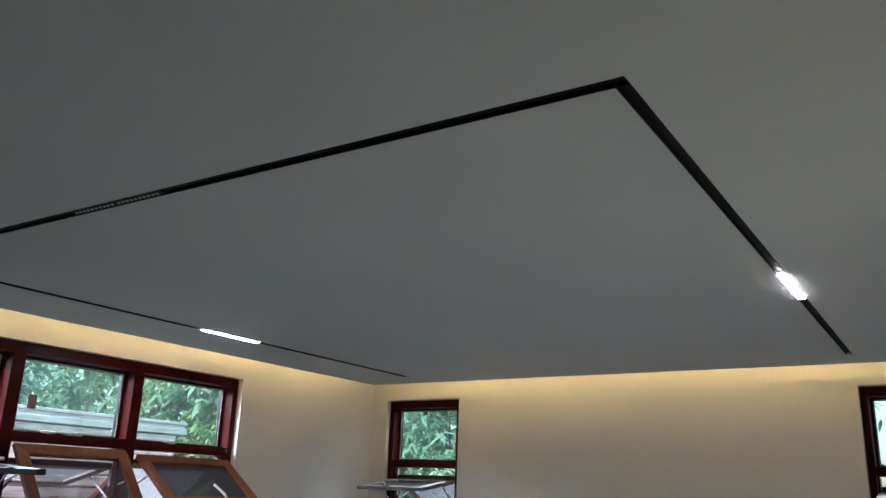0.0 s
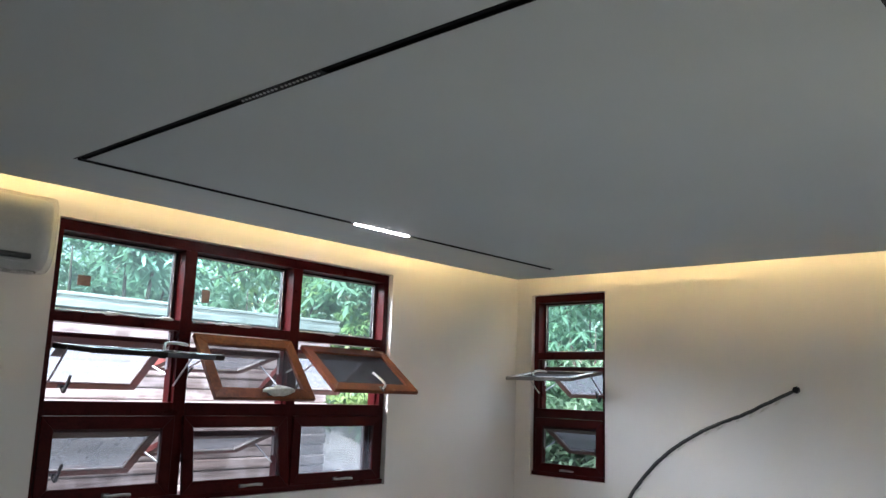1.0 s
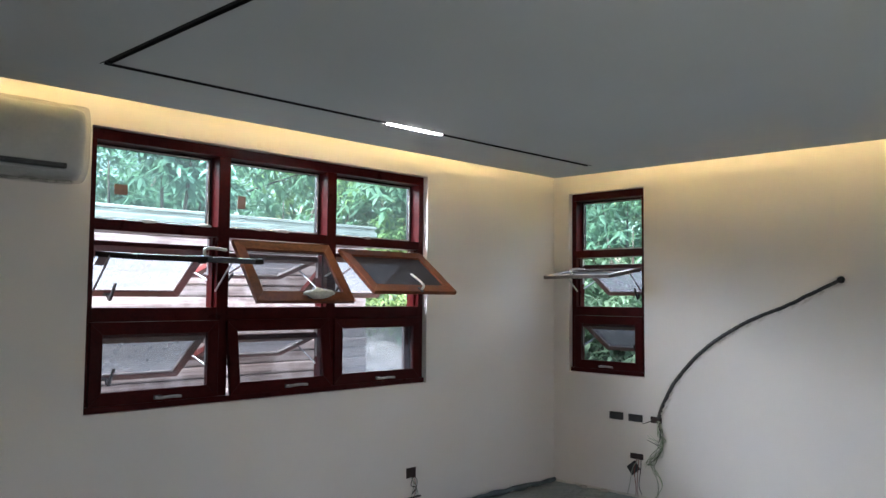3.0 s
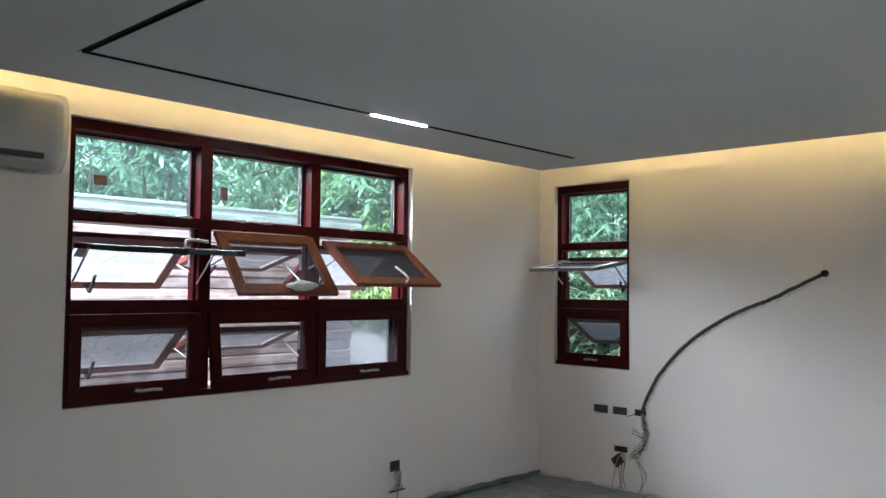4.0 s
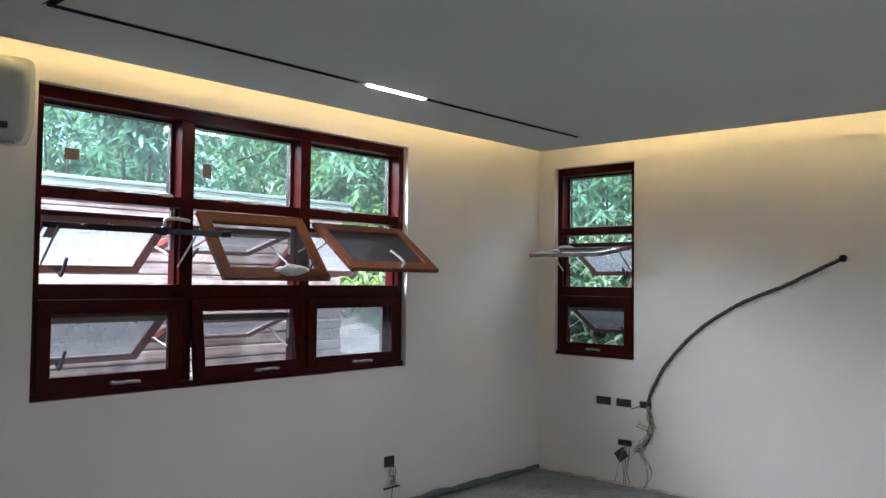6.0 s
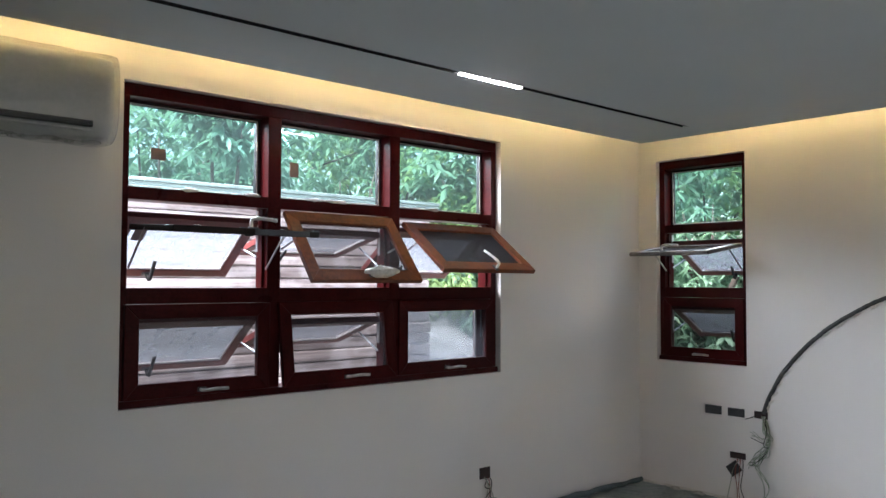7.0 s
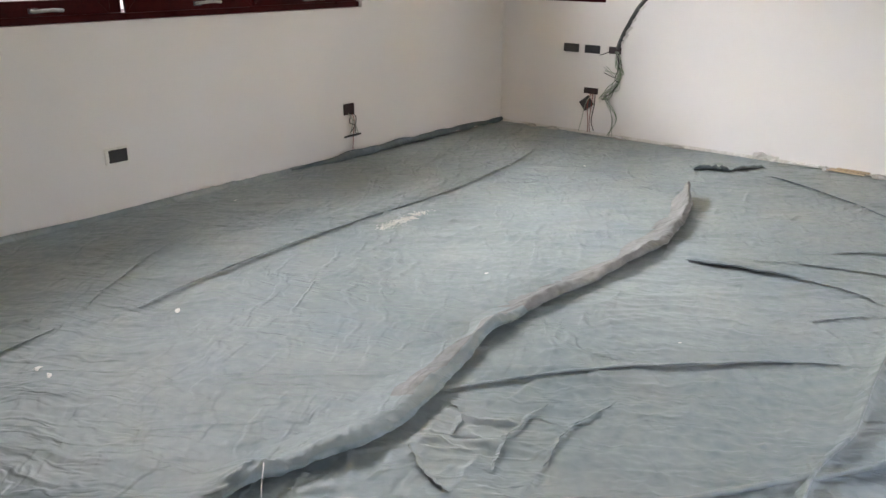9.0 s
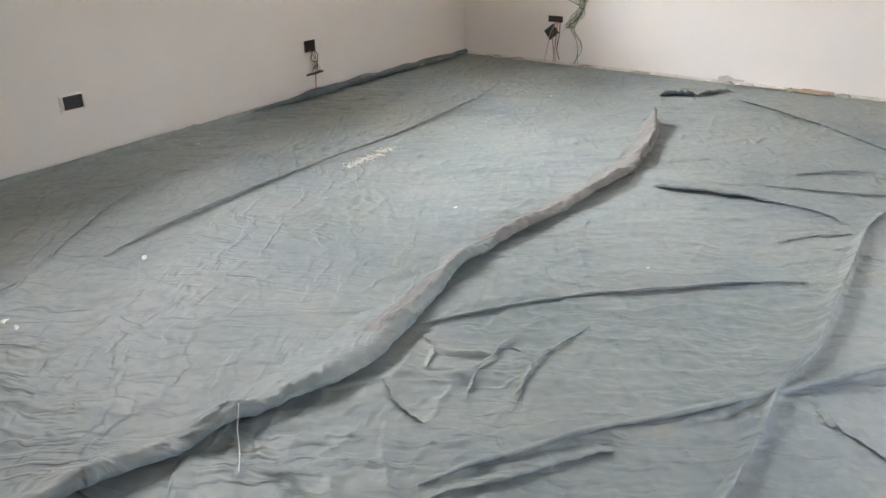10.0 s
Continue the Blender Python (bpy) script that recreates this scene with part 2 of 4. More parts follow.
M_LEAF = leaf_material("mango_leaf", (0.060, 0.128, 0.098), (0.215, 0.330, 0.240), (0.185, 0.345, 0.215))
M_LEAF_BLUE = leaf_material("blue_green_leaf", (0.068, 0.142, 0.118), (0.21, 0.335, 0.265), (0.17, 0.32, 0.22))
M_LEAF_PALE = leaf_material("young_leaf", (0.085, 0.155, 0.062), (0.26, 0.37, 0.175), (0.28, 0.42, 0.175))
M_BARK = material("grey_bark", (0.035, 0.030, 0.027), (0.085, 0.072, 0.062), 0.9, 18, 3, 0.6, distance=0.02)
M_SIDING = material("weathered_pink_white_siding", (0.055, 0.032, 0.028), (0.40, 0.335, 0.315), 0.8, 9, 2.0, 0.3, stretch=(1, 0.22, 4))
M_GUTTER = material("whitewashed_gutter", (0.10, 0.093, 0.09), (0.30, 0.288, 0.28), 0.7, 14, 2.0, 0.2, stretch=(1, 0.3, 2))
M_TIN = material("dusty_pale_roofing", (0.12, 0.12, 0.125), (0.42, 0.42, 0.42), 0.55, 14, 2.5, 0.2, stretch=(0.3, 1, 1))
M_GROUND = material("garden_soil", (0.05, 0.06, 0.03), (0.12, 0.12, 0.07), 0.95, 6, 0.5, 0.5, distance=0.03)

mottled(M_SIDING, (0.42, 0.385, 0.38), 4.5, 0.46, 0.60)
mottled(M_TIN, (0.05, 0.05, 0.055), 7.0, 0.52, 0.62)

# ---- shapes ----


def part(name, bm, mat, parent=None, label="", smooth=False):
    me = bpy.data.meshes.new(name)
    bm.normal_update()
    bm.to_mesh(me)
    bm.free()
    for mt in (mat if isinstance(mat, (list, tuple)) else [mat]):
        me.materials.append(mt)
    if smooth:
        for p in me.polygons:
            p.use_smooth = True
    ob = new(name, me)
    if parent:
        ob.parent = parent
    return tagged(ob, label)


def thing(name, m, label, category, group="", kind=""):
    ob = new(name)
    ob.empty_display_size = 0.1
    ob.matrix_basis = m
    return tagged(ob, label, category, group, kind)


def box(bm, x0, x1, y0, y1, z0, z1, bevel=0.0, mat=0):
    vs = [bm.verts.new((x, y, z)) for z in (z0, z1) for y in (y0, y1) for x in (x0, x1)]
    fs = [bm.faces.new([vs[i] for i in f]) for f in ((0, 2, 3, 1), (4, 5, 7, 6), (0, 1, 5, 4), (2, 6, 7, 3), (0, 4, 6, 2), (1, 3, 7, 5))]
    for f in fs:
        f.material_index = mat
    if bevel:
        es = list({e for f in fs for e in f.edges})
        bmesh.ops.bevel(bm, geom=es, offset=bevel, segments=2, profile=0.6, affect="EDGES", clamp_overlap=True)
    return bm


def boxes(*bs, bevel=0.0):
    bm = bmesh.new()
    for b in bs:
        box(bm, *b, bevel=bevel)
    return bm


def spline(points, steps=8):
    """A Catmull-Rom curve through the points."""
    p = [Vector(q) for q in points]
    p = [2 * p[0] - p[1]] + p + [2 * p[-1] - p[-2]]
    out = []
    for i in range(1, len(p) - 2):
        a, b, c, d = p[i - 1:i + 3]
        for k in range(steps):
            t = k / steps
            out.append(0.5 * (2 * b + (c - a) * t + (2 * a - 5 * b + 4 * c - d) * t * t + (3 * b - a - 3 * c + d) * t ** 3))
    return out + [p[-2]]


def tube(bm, pts, radius, sides=6):
    """A tube of the given radius (a number, or a function of 0..1) along the points."""
    rings = []
    up = Vector((0.31, 0.17, 0.93))
    for i, p in enumerate(pts):
        d = (pts[min(i + 1, len(pts) - 1)] - pts[max(i - 1, 0)]).normalized()
        u = d.cross(up).normalized()
        v = u.cross(d)
        r = radius(i / (len(pts) - 1)) if callable(radius) else radius
        rings.append([bm.verts.new(p + r * (math.cos(a) * u + math.sin(a) * v)) for a in (2 * math.pi * k / sides for k in range(sides))])
    for a, b in zip(rings, rings[1:]):
        for k in range(sides):
            bm.faces.new((a[k], a[(k + 1) % sides], b[(k + 1) % sides], b[k]))
    bm.faces.new(rings[0][::-1])
    bm.faces.new(rings[-1])
    return bm


# ---- the room: 5.0 m wide, corner of the two window walls at the origin ----
WIDE, LONG, TOP = 5.0, 8.0, 2.95
W1 = (-4.252, -1.645, 1.0, 2.597)      # west window opening: y0, y1, z0, z1
N1 = (0.168, 0.934, 1.0, 2.606)        # north openings: x0, x1, z0, z1
N2 = (4.053, 4.819, 1.0, 2.606)
T = 0.20

structure = lambda ob, label, cat: tagged(ob, label, cat, kind="structure")
structure(part("wall_west", boxes((-T, 0, -LONG, W1[0], 0, TOP), (-T, 0, W1[1], T, 0, TOP), (-T, 0, W1[0], W1[1], 0, W1[2]),
                                  (-T, 0, W1[0], W1[1], W1[3], TOP)), M_WALL), "cream painted plaster wall with a wide nine-light window", "wall")
structure(part("wall_north", boxes((0, N1[0], 0, T, 0, TOP), (N1[1], N2[0], 0, T, 0, TOP), (N2[1], WIDE + T, 0, T, 0, TOP),
                                   (N1[0], N1[1], 0, T, 0, N1[2]), (N1[0], N1[1], 0, T, N1[3], TOP),
                                   (N2[0], N2[1], 0, T, 0, N2[2]), (N2[0], N2[1], 0, T, N2[3], TOP)), M_WALL),
          "cream painted plaster wall with two narrow windows", "wall")
# the opening is unseen, added to hold the fill lamp
structure(part("wall_east", boxes((WIDE, WIDE + T, -LONG, -4.9, 0, TOP), (WIDE, WIDE + T, -3.1, 0, 0, TOP),
                                  (WIDE, WIDE + T, -4.9, -3.1, 0, 0.4), (WIDE, WIDE + T, -4.9, -3.1, 2.1, TOP)), M_WALL),
          "plain cream painted plaster wall with one unseen opening added for fill light", "wall")
structure(part("wall_south", boxes((-T, WIDE + T, -LONG - T, -LONG, 0, TOP)), M_WALL), "plain cream painted plaster wall", "wall")
structure(part("floor", boxes((-T, WIDE + T, -LONG - T, T, -0.25, -0.012)), M_SLAB), "bare grey concrete slab under the tarpaulin", "floor")
structure(part("roof_slab", boxes((-T, WIDE + T, -LONG - T, T, TOP, TOP + 0.2)), M_CEIL), "white painted slab above the dropped ceiling", "ceiling")

# dropped ceiling with light coves along the walls and a slot for the light track
SL, SR, SN, SF, SW, SWR = 0.885, 4.098, -4.562, -0.732, 0.019, 0.0165      # slot centre lines and half width
EL, ER, EF, EN, Z0, Z1 = 0.280, 4.720, -0.375, -7.6, 2.70, 2.76
structure(part("ceiling", boxes(
    (EL, ER, EN, SN - SW, Z0, Z1), (EL, SL - SW, SN - SW, EF, Z0, Z1), (SR + SWR, ER, SN - SW, EF, Z0, Z1),
    (SL + SW, SR - SWR, SN + SW, SF, Z0, Z1), (SL - SW, SL + SW, SF, EF, Z0, Z1), (SR - SWR, SR + SWR, SF, EF, Z0, Z1),
    (SL + SW, SR - SWR, SF, EF, Z0, Z1)), M_CEIL), "matt white dropped plasterboard ceiling with cove edges", "ceiling")
for nm, b in (("west", (0.36, 0.375, -7.4, -0.62)), ("north", (0.55, 4.45, -0.47, -0.455)), ("east", (4.625, 4.64, -7.4, -0.95))):
    led = thing("led_strip", pose(0, 0, 0), "warm white light strip lying in the ceiling cove", "light strip", "cove light strips")
    part("tape", boxes((b[0], b[1], b[2], b[3], Z1 + 0.022, Z1 + 0.026)), M_LED, led)
    part("carrier", boxes((b[0] - 0.004, b[1] + 0.004, b[2], b[3], Z1, Z1 + 0.022), bevel=0.002), M_WHITE, led)

# light track
track = thing("light_track", pose(0, 0, 0), "black recessed magnetic light track in a U shape", "light track")
G = SW - 0.001
part("channel", boxes((SL - G, SL + G, SN + G, SF - 0.002, Z0 + 0.012, Z1 - 0.002), bevel=0.002), M_BLACK, track)
part("channel", boxes((SL - G, SR + SWR - 0.001, SN - G, SN + G, Z0 + 0.010, Z1 - 0.002), bevel=0.002), M_BLACK, track)
part("channel", boxes((SR - SWR + 0.001, SR + SWR - 0.001, SN + G, SF - 0.002, Z0 + 0.012, Z1 - 0.002), bevel=0.002), M_BLACK, track)
for x, g in ((SL, G), (SR, SWR - 0.001)):
    for sx in (-1, 1):
        part("lip", boxes((x + sx * g - 0.002, x + sx * g + 0.002, SN, SF - 0.002, Z0 - 0.002, Z0 + 0.012)), M_BLACK, track)
for sy in (-1, 1):
    part("lip", boxes((SL - G, SR + SWR, SN + sy * G - 0.002, SN + sy * G + 0.002, Z0 - 0.002, Z0 + 0.010)), M_BLACK, track)
for x, y0, y1 in ((SL - 0.004, -2.852, -2.398), (SR, -2.785, -2.332)):
    lamp = thing("track_lamp", pose(x, (y0 + y1) / 2, Z0), "lit white linear lamp clipped into the black track", "lamp", "linear track lamps")
    part("diffuser", box(bmesh.new(), -0.017, 0.017, -(y1 - y0) / 2, (y1 - y0) / 2, -0.006, 0.006, bevel=0.005), M_LAMP, lamp)
    part("housing", boxes((-0.016, 0.016, -(y1 - y0) / 2, (y1 - y0) / 2, 0.006, 0.012)), M_BLACK, lamp)
spot = thing("grille_lamp", pose(2.378, SN, Z0), "unlit black grille lamp with small silver reflector cells", "lamp", "")
part("body", boxes((-0.226, 0.226, -0.016, 0.016, 0.0, 0.010), bevel=0.001), M_BLACK, spot)
for k in range(20):
    x = -0.205 + k * 0.0212 + (0.006 if k > 9 else -0.006)
    bm = bmesh.new()
    bmesh.ops.create_cone(bm, cap_ends=True, segments=10, radius1=0.0045, radius2=0.0055, depth=0.003, matrix=Matrix.Translation((x, 0, -0.002)))
    part("reflector", bm, M_STEEL, spot)

# ---- windows ----
# local axes of a window: x to the right seen from the room, y outwards, z up


def sash_mesh(w, h, stile, rail_top, rail_bottom, t):
    """A mitred sash that hangs from its top edge: x 0..w, z -h..0."""
    bm = bmesh.new()
    out = ((0, 0), (w, 0), (w, -h), (0, -h))
    inn = ((stile, -rail_top), (w - stile, -rail_top), (w - stile, -h + rail_bottom), (stile, -h + rail_bottom))
    for i in range(4):
        j = (i + 1) % 4
        q = (out[i], out[j], inn[j], inn[i])
        a = [bm.verts.new((x, -t / 2, z)) for x, z in q]
        b = [bm.verts.new((x, t / 2, z)) for x, z in q]
        fs = [bm.faces.new(a), bm.faces.new(b[::-1])]
        for k in range(4):
            fs.append(bm.faces.new((a[k], b[k], b[(k + 1) % 4], a[(k + 1) % 4])))
    bmesh.ops.recalc_face_normals(bm, faces=bm.faces)
    es = [e for e in bm.edges]
    bmesh.ops.bevel(bm, geom=es, offset=0.0025, segments=1, affect="EDGES")
    return bm


def grip(y, wrapped):
    """A cranked window handle: base plate and lever, x along the rail."""
    plate = box(bmesh.new(), -0.035, 0.012, min(y, y * 0.3), max(y, y * 0.3), -0.012, 0.012, bevel=0.003)
    s = 1 if y > 0 else -1
    pts = spline([(-0.02, y, 0), (-0.02, y + s * 0.032, 0.0), (0.01, y + s * 0.042, 0.002), (0.06, y + s * 0.042, 0.004), (0.115, y + s * 0.036, 0.0)], 5)
    lever = tube(bmesh.new(), pts, 0.0085 if wrapped else 0.007, 7)
    return plate, lever


def lump(seed, rx, ry, rz):
    bm = bmesh.new()
    bmesh.ops.create_icosphere(bm, subdivisions=3, radius=1.0)
    for v in bm.verts:
        k = 1 + 0.42 * noise.noise(v.co * 1.9 + Vector((seed, 0, 0))) + 0.15 * noise.noise(v.co * 5 + Vector((0, seed, 0)))
        v.co = Vector((v.co.x * rx * k, v.co.y * ry * k, v.co.z * rz * k))
    return bm


def place(ob, m):
    ob.matrix_basis = m
    return ob


def screen_sash(win, x0, x1, ztop, h, y, angle, mat, handle_x, wrapped=True, big_wrap=False, turn=0):
    w = x1 - x0
    s = part("screen_sash", sash_mesh(w, h, 0.072, 0.072, 0.078, 0.030), mat, win, "stained wooden insect screen sash")
    place(s, Matrix.Translation((x0, y, ztop)) @ Matrix.Rotation(radians(-angle), 4, "X"))
    bm = bmesh.new()
    bm.faces.new([bm.verts.new(v) for v in ((0.066, 0, -h + 0.072), (w - 0.066, 0, -h + 0.072), (w - 0.066, 0, -0.066), (0.066, 0, -0.066))])
    part("screen", bm, M_SCREEN_THICK if angle > 45 else M_SCREEN_MID if angle > 8 else M_SCREEN, s, "grey woven insect screen")
    plate, lever = grip(-0.022, wrapped)
    m = Matrix.Translation((handle_x - x0, 0, -h + 0.030)) @ Matrix.Rotation(radians(turn), 4, "Y")
    place(part("handle_plate", plate, M_GUNMETAL, s), m)
    place(part("handle", lever, (M_WRAP if angle > 8 else M_WRAP_DULL) if wrapped else M_STEEL, s, "handle wrapped in cloudy plastic" if wrapped else "steel handle", True), m)
    if big_wrap:
        place(part("plastic_wrap", lump(7, 0.100, 0.036, 0.028), M_WRAP, s, "bunched cloudy plastic round the handle", True),
              Matrix.Translation((handle_x - x0 + 0.04, -0.045, -h + 0.035)))
    if angle > 8:
        part("catch", boxes((w * 0.5 - 0.02, w * 0.5 + 0.02, 0.015, 0.022, -h + 0.012, -h + 0.03), bevel=0.002), M_BLACK, s)
    return s


def glass_sash(win, x0, x1, ztop, h, y, angle, pane_mat, handle=0.35, label=False):
    w = x1 - x0
    s = part("glass_sash", sash_mesh(w, h, 0.055, 0.06, 0.055, 0.038), M_WOOD_OUT, win, "red wooden awning sash with filmed glass")
    place(s, Matrix.Translation((x0, y, ztop)) @ Matrix.Rotation(radians(angle), 4, "X"))
    pane = part("pane", boxes((0.05, w - 0.05, -0.003, 0.003, -h + 0.05, -0.055)), pane_mat, s)
    pane.visible_shadow = False
    part("glazing_bead", sash_mesh(w - 0.1, h - 0.105, 0.010, 0.010, 0.010, 0.012), M_BEAD, s).matrix_basis = Matrix.Translation((0.05, -0.008, -0.053))
    if label:
        part("label", boxes((0.085, 0.15, -0.0055, -0.0035, -0.20, -0.115)), M_DARKBOX, s, "grey paper label")
    if handle:
        pts = spline([(0, -0.02, 0), (0.0, -0.062, 0.002), (0.002, -0.060, 0.03), (0.008, -0.018, 0.11)], 5)
        place(part("handle", tube(bmesh.new(), pts, lambda t: 0.012 - 0.002 * t, 7), M_BLACK, s, "dark cam handle", True),
              Matrix.Translation((w * handle, 0, -h + 0.028)))
        place(part("handle_plate", box(bmesh.new(), -0.03, 0.03, -0.026, -0.018, -0.014, 0.014, bevel=0.003), M_GUNMETAL, s), Matrix.Translation((w * handle, 0, -h + 0.028)))
    return s


def stay(win, x, a, b):
    """A two-bar friction stay between the jamb and a sash."""
    bm = tube(bmesh.new(), [Vector((x, *a)), Vector((x, *b))], 0.006, 5)
    part("stay", bm, M_STEEL, win, "steel friction stay")


def window(name, m, W, H, cols, label):
    """A wooden window: fixed panes over two rows of awning sashes with screens on the room side."""
    win = thing(name, m, label, "window", kind="structure")
    F0, F1 = 0.045, 0.175
    JT, ZT1, ZT0, ZB1, ZB0, SILL = H - 0.066, 1.085, 1.022, 0.585, 0.505, 0.038
    inner0, inner1 = cols[0][0], cols[-1][1]
    part("head", boxes((0.002, W - 0.002, F0, F1, JT, H - 0.002), bevel=0.004), M_WOOD, win)
    part("sill", boxes((0.002, W - 0.002, 0.022, F1, 0.002, SILL), bevel=0.004), M_WOOD, win)
    part("jamb", boxes((0.002, inner0, F0, F1, SILL, JT), bevel=0.003), M_WOOD, win)
    part("jamb", boxes((inner1, W - 0.002, F0, F1, SILL, JT), bevel=0.003), M_WOOD, win)
    for a, b in zip(cols, cols[1:]):
        part("mullion", boxes((a[1], b[0], F0 + 0.001, F1, SILL, JT), bevel=0.003), M_WOOD, win)
    for x0, x1 in cols:
        part("transom", boxes((x0, x1, F0 + 0.002, F1, ZT0, ZT1), bevel=0.003), M_WOOD, win)
        part("transom", boxes((x0, x1, F0 + 0.002, F1, ZB0, ZB1), bevel=0.003), M_WOOD, win)
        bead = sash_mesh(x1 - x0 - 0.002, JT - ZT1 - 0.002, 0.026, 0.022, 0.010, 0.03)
        # shade under the head and beside the pane is in the stop's colour
        place(part("glazing_stop", bead, M_WOOD_SHADE, win), Matrix.Translation((x0 + 0.001, 0.152, JT - 0.001)))
        pane = part("pane", boxes((x0 + 0.018, x1 - 0.018, 0.149, 0.155, ZT1 + 0.006, JT - 0.014)), M_GLASS, win, "clear fixed pane")
        pane.visible_shadow = False
        part("seal", sash_mesh(x1 - x0 - 0.04, JT - ZT1 - 0.028, 0.007, 0.004, 0.006, 0.004), M_WHITE, win).matrix_basis = Matrix.Translation((x0 + 0.02, 0.1335, JT - 0.017))
        # stops behind the screens, which carry the outer sashes
        for za, zb in ((SILL, ZB0), (ZB1, ZT0)):
            part("stop", boxes((x0, x0 + 0.014, 0.085, 0.12, za, zb)), M_WOOD, win)
            part("stop", boxes((x1 - 0.014, x1, 0.085, 0.12, za, zb)), M_WOOD, win)
            part("stay_track", boxes((x0 + 0.014, x0 + 0.018, 0.125, 0.145, za + 0.2, zb - 0.01)), M_STEEL, win)
            part("stay_track", boxes((x1 - 0.018, x1 - 0.014, 0.125, 0.145, za + 0.2, zb - 0.01)), M_STEEL, win)
    return win


WW, WH = W1[1] - W1[0], W1[3] - W1[2]
MW = Matrix.Translation((0, W1[0], W1[2])) @ Matrix.Rotation(radians(90), 4, "Z")
C = [(0.047, 0.815), (0.897, 1.667), (1.747, 2.558)]
win1 = window("window_1", MW, WW, WH, C, "wide red wooden nine-light window with several sashes open")
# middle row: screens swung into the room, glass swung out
# the flat sash's shaded underside is painted in by its near-black wood
flat = screen_sash(win1, C[0][0] + 0.004, C[0][1] - 0.004, 0.885, 0.520, 0.040, 86.5, M_WOOD_SHADE, C[0][0] + 0.42)
part("edge_strip", boxes((0.40, 0.70, -0.012, 0.012, -0.5235, -0.5205), bevel=0.001), M_GUNMETAL, flat, "dull metal strip along the sash edge")
for x in (0.10, 0.33, 0.55, 0.73):
    part("latch", boxes((x, x + 0.03, -0.020, -0.0155, -0.515, -0.495), bevel=0.001), M_GUNMETAL, flat)
screen_sash(win1, C[1][0] + 0.004, C[1][1] - 0.004, 1.006, 0.490, 0.030, 38, M_WOOD_LIT, C[1][0] + 0.42, big_wrap=True)
screen_sash(win1, C[2][0] + 0.004, C[2][1] - 0.004, 0.985, 0.495, 0.030, 53, M_WOOD_LIT, C[2][0] + 0.44, turn=-100)
for c, ang, zt in ((C[0], 53, 0.955), (C[1], 76, 0.915), (C[2], 53, 0.955)):
    glass_sash(win1, c[0] + 0.016, c[1] - 0.016, zt, 0.49, 0.125, ang, M_FILM, label=c is C[0])
    stay(win1, c[1] - 0.022, (0.13, zt - 0.20), (0.13 + 0.24 * math.sin(radians(ang)), zt - 0.24 * math.cos(radians(ang))))
    stay(win1, c[0] + 0.022, (0.13, zt - 0.20), (0.13 + 0.24 * math.sin(radians(ang)), zt - 0.24 * math.cos(radians(ang))))
for c, ang, zt in ((C[0], 86.5, 0.885), (C[1], 38, 1.0), (C[2], 53, 0.98)):
    for x in (c[0] + 0.008, c[1] - 0.008):
        stay(win1, x, (0.05, zt - 0.20), (0.045 - 0.2 * math.sin(radians(ang)), zt - 0.2 * math.cos(radians(ang))))
# bottom row: screens shut or ajar, glass behind them swung out or shut
for c, ang, hx in ((C[0], 0.0, 0.40), (C[1], 7.5, 0.42), (C[2], 0.0, 0.40)):
    screen_sash(win1, c[0] - 0.012, c[1] + 0.012, 0.504, 0.470, 0.043, ang, M_WOOD, c[0] + hx)
for c, ang, zt in ((C[0], 53, 0.425), (C[1], 71, 0.39)):
    glass_sash(win1, c[0] + 0.016, c[1] - 0.016, zt, 0.47, 0.125, ang, M_FILM)
    stay(win1, c[1] - 0.022, (0.13, zt - 0.20), (0.13 + 0.24 * math.sin(radians(ang)), zt - 0.24 * math.cos(radians(ang))))
glass_sash(win1, C[2][0] + 0.002, C[2][1] - 0.002, 0.503, 0.465, 0.150, 0, M_DUSTY, 0.0)
for x, z, w, h in ((0.235, 1.272, 0.078, 0.060), (1.040, 1.266, 0.058, 0.085)):
    part("sticker", boxes((x - w / 2, x + w / 2, 0.1465, 0.148, z - h / 2, z + h / 2)), M_CARD, win1, "brown paper sticker on the pane")
for x, z in ((0.36, 1.088), (0.72, 1.088), (1.12, 1.088), (1.30, 1.088), (2.03, 1.088), (1.25, 1.088)):
    bm = lump(x * 9, 0.05, 0.010, 0.011)
    place(part("torn_film", bm, M_WRAP, win1, "torn strip of protective film", True), Matrix.Translation((x, 0.050, z)))

NW, NH = N1[1] - N1[0], N1[3] - N1[2]
NC = [(0.048, NW - 0.048)]
for nm, x in (("window_2", N1[0]), ("window_3", N2[0])):
    win = window(nm, Matrix.Translation((x, 0, 1.0)), NW, NH, NC, "narrow red wooden three-light window with open sashes")
    a, b = NC[0]
    screen_sash(win, a + 0.004, b - 0.004, 0.905, 0.495, 0.040, 82, M_SASH_GREY, a + 0.30)
    glass_sash(win, a + 0.016, b - 0.016, 0.945, 0.49, 0.125, 60, M_FILM, 0.55)
    screen_sash(win, a - 0.012, b + 0.012, 0.504, 0.470, 0.043, 0, M_WOOD, a + 0.30)
    glass_sash(win, a + 0.016, b - 0.016, 0.425, 0.47, 0.125, 60, M_FILM, 0.55)
    for x2 in (a + 0.022, b - 0.022):
        for zt in (0.945, 0.425):
            stay(win, x2, (0.13, zt - 0.20), (0.13 + 0.21, zt - 0.12))
    for x2 in (a + 0.008, b - 0.008):
        stay(win, x2, (0.05, 0.72), (-0.15, 0.88))

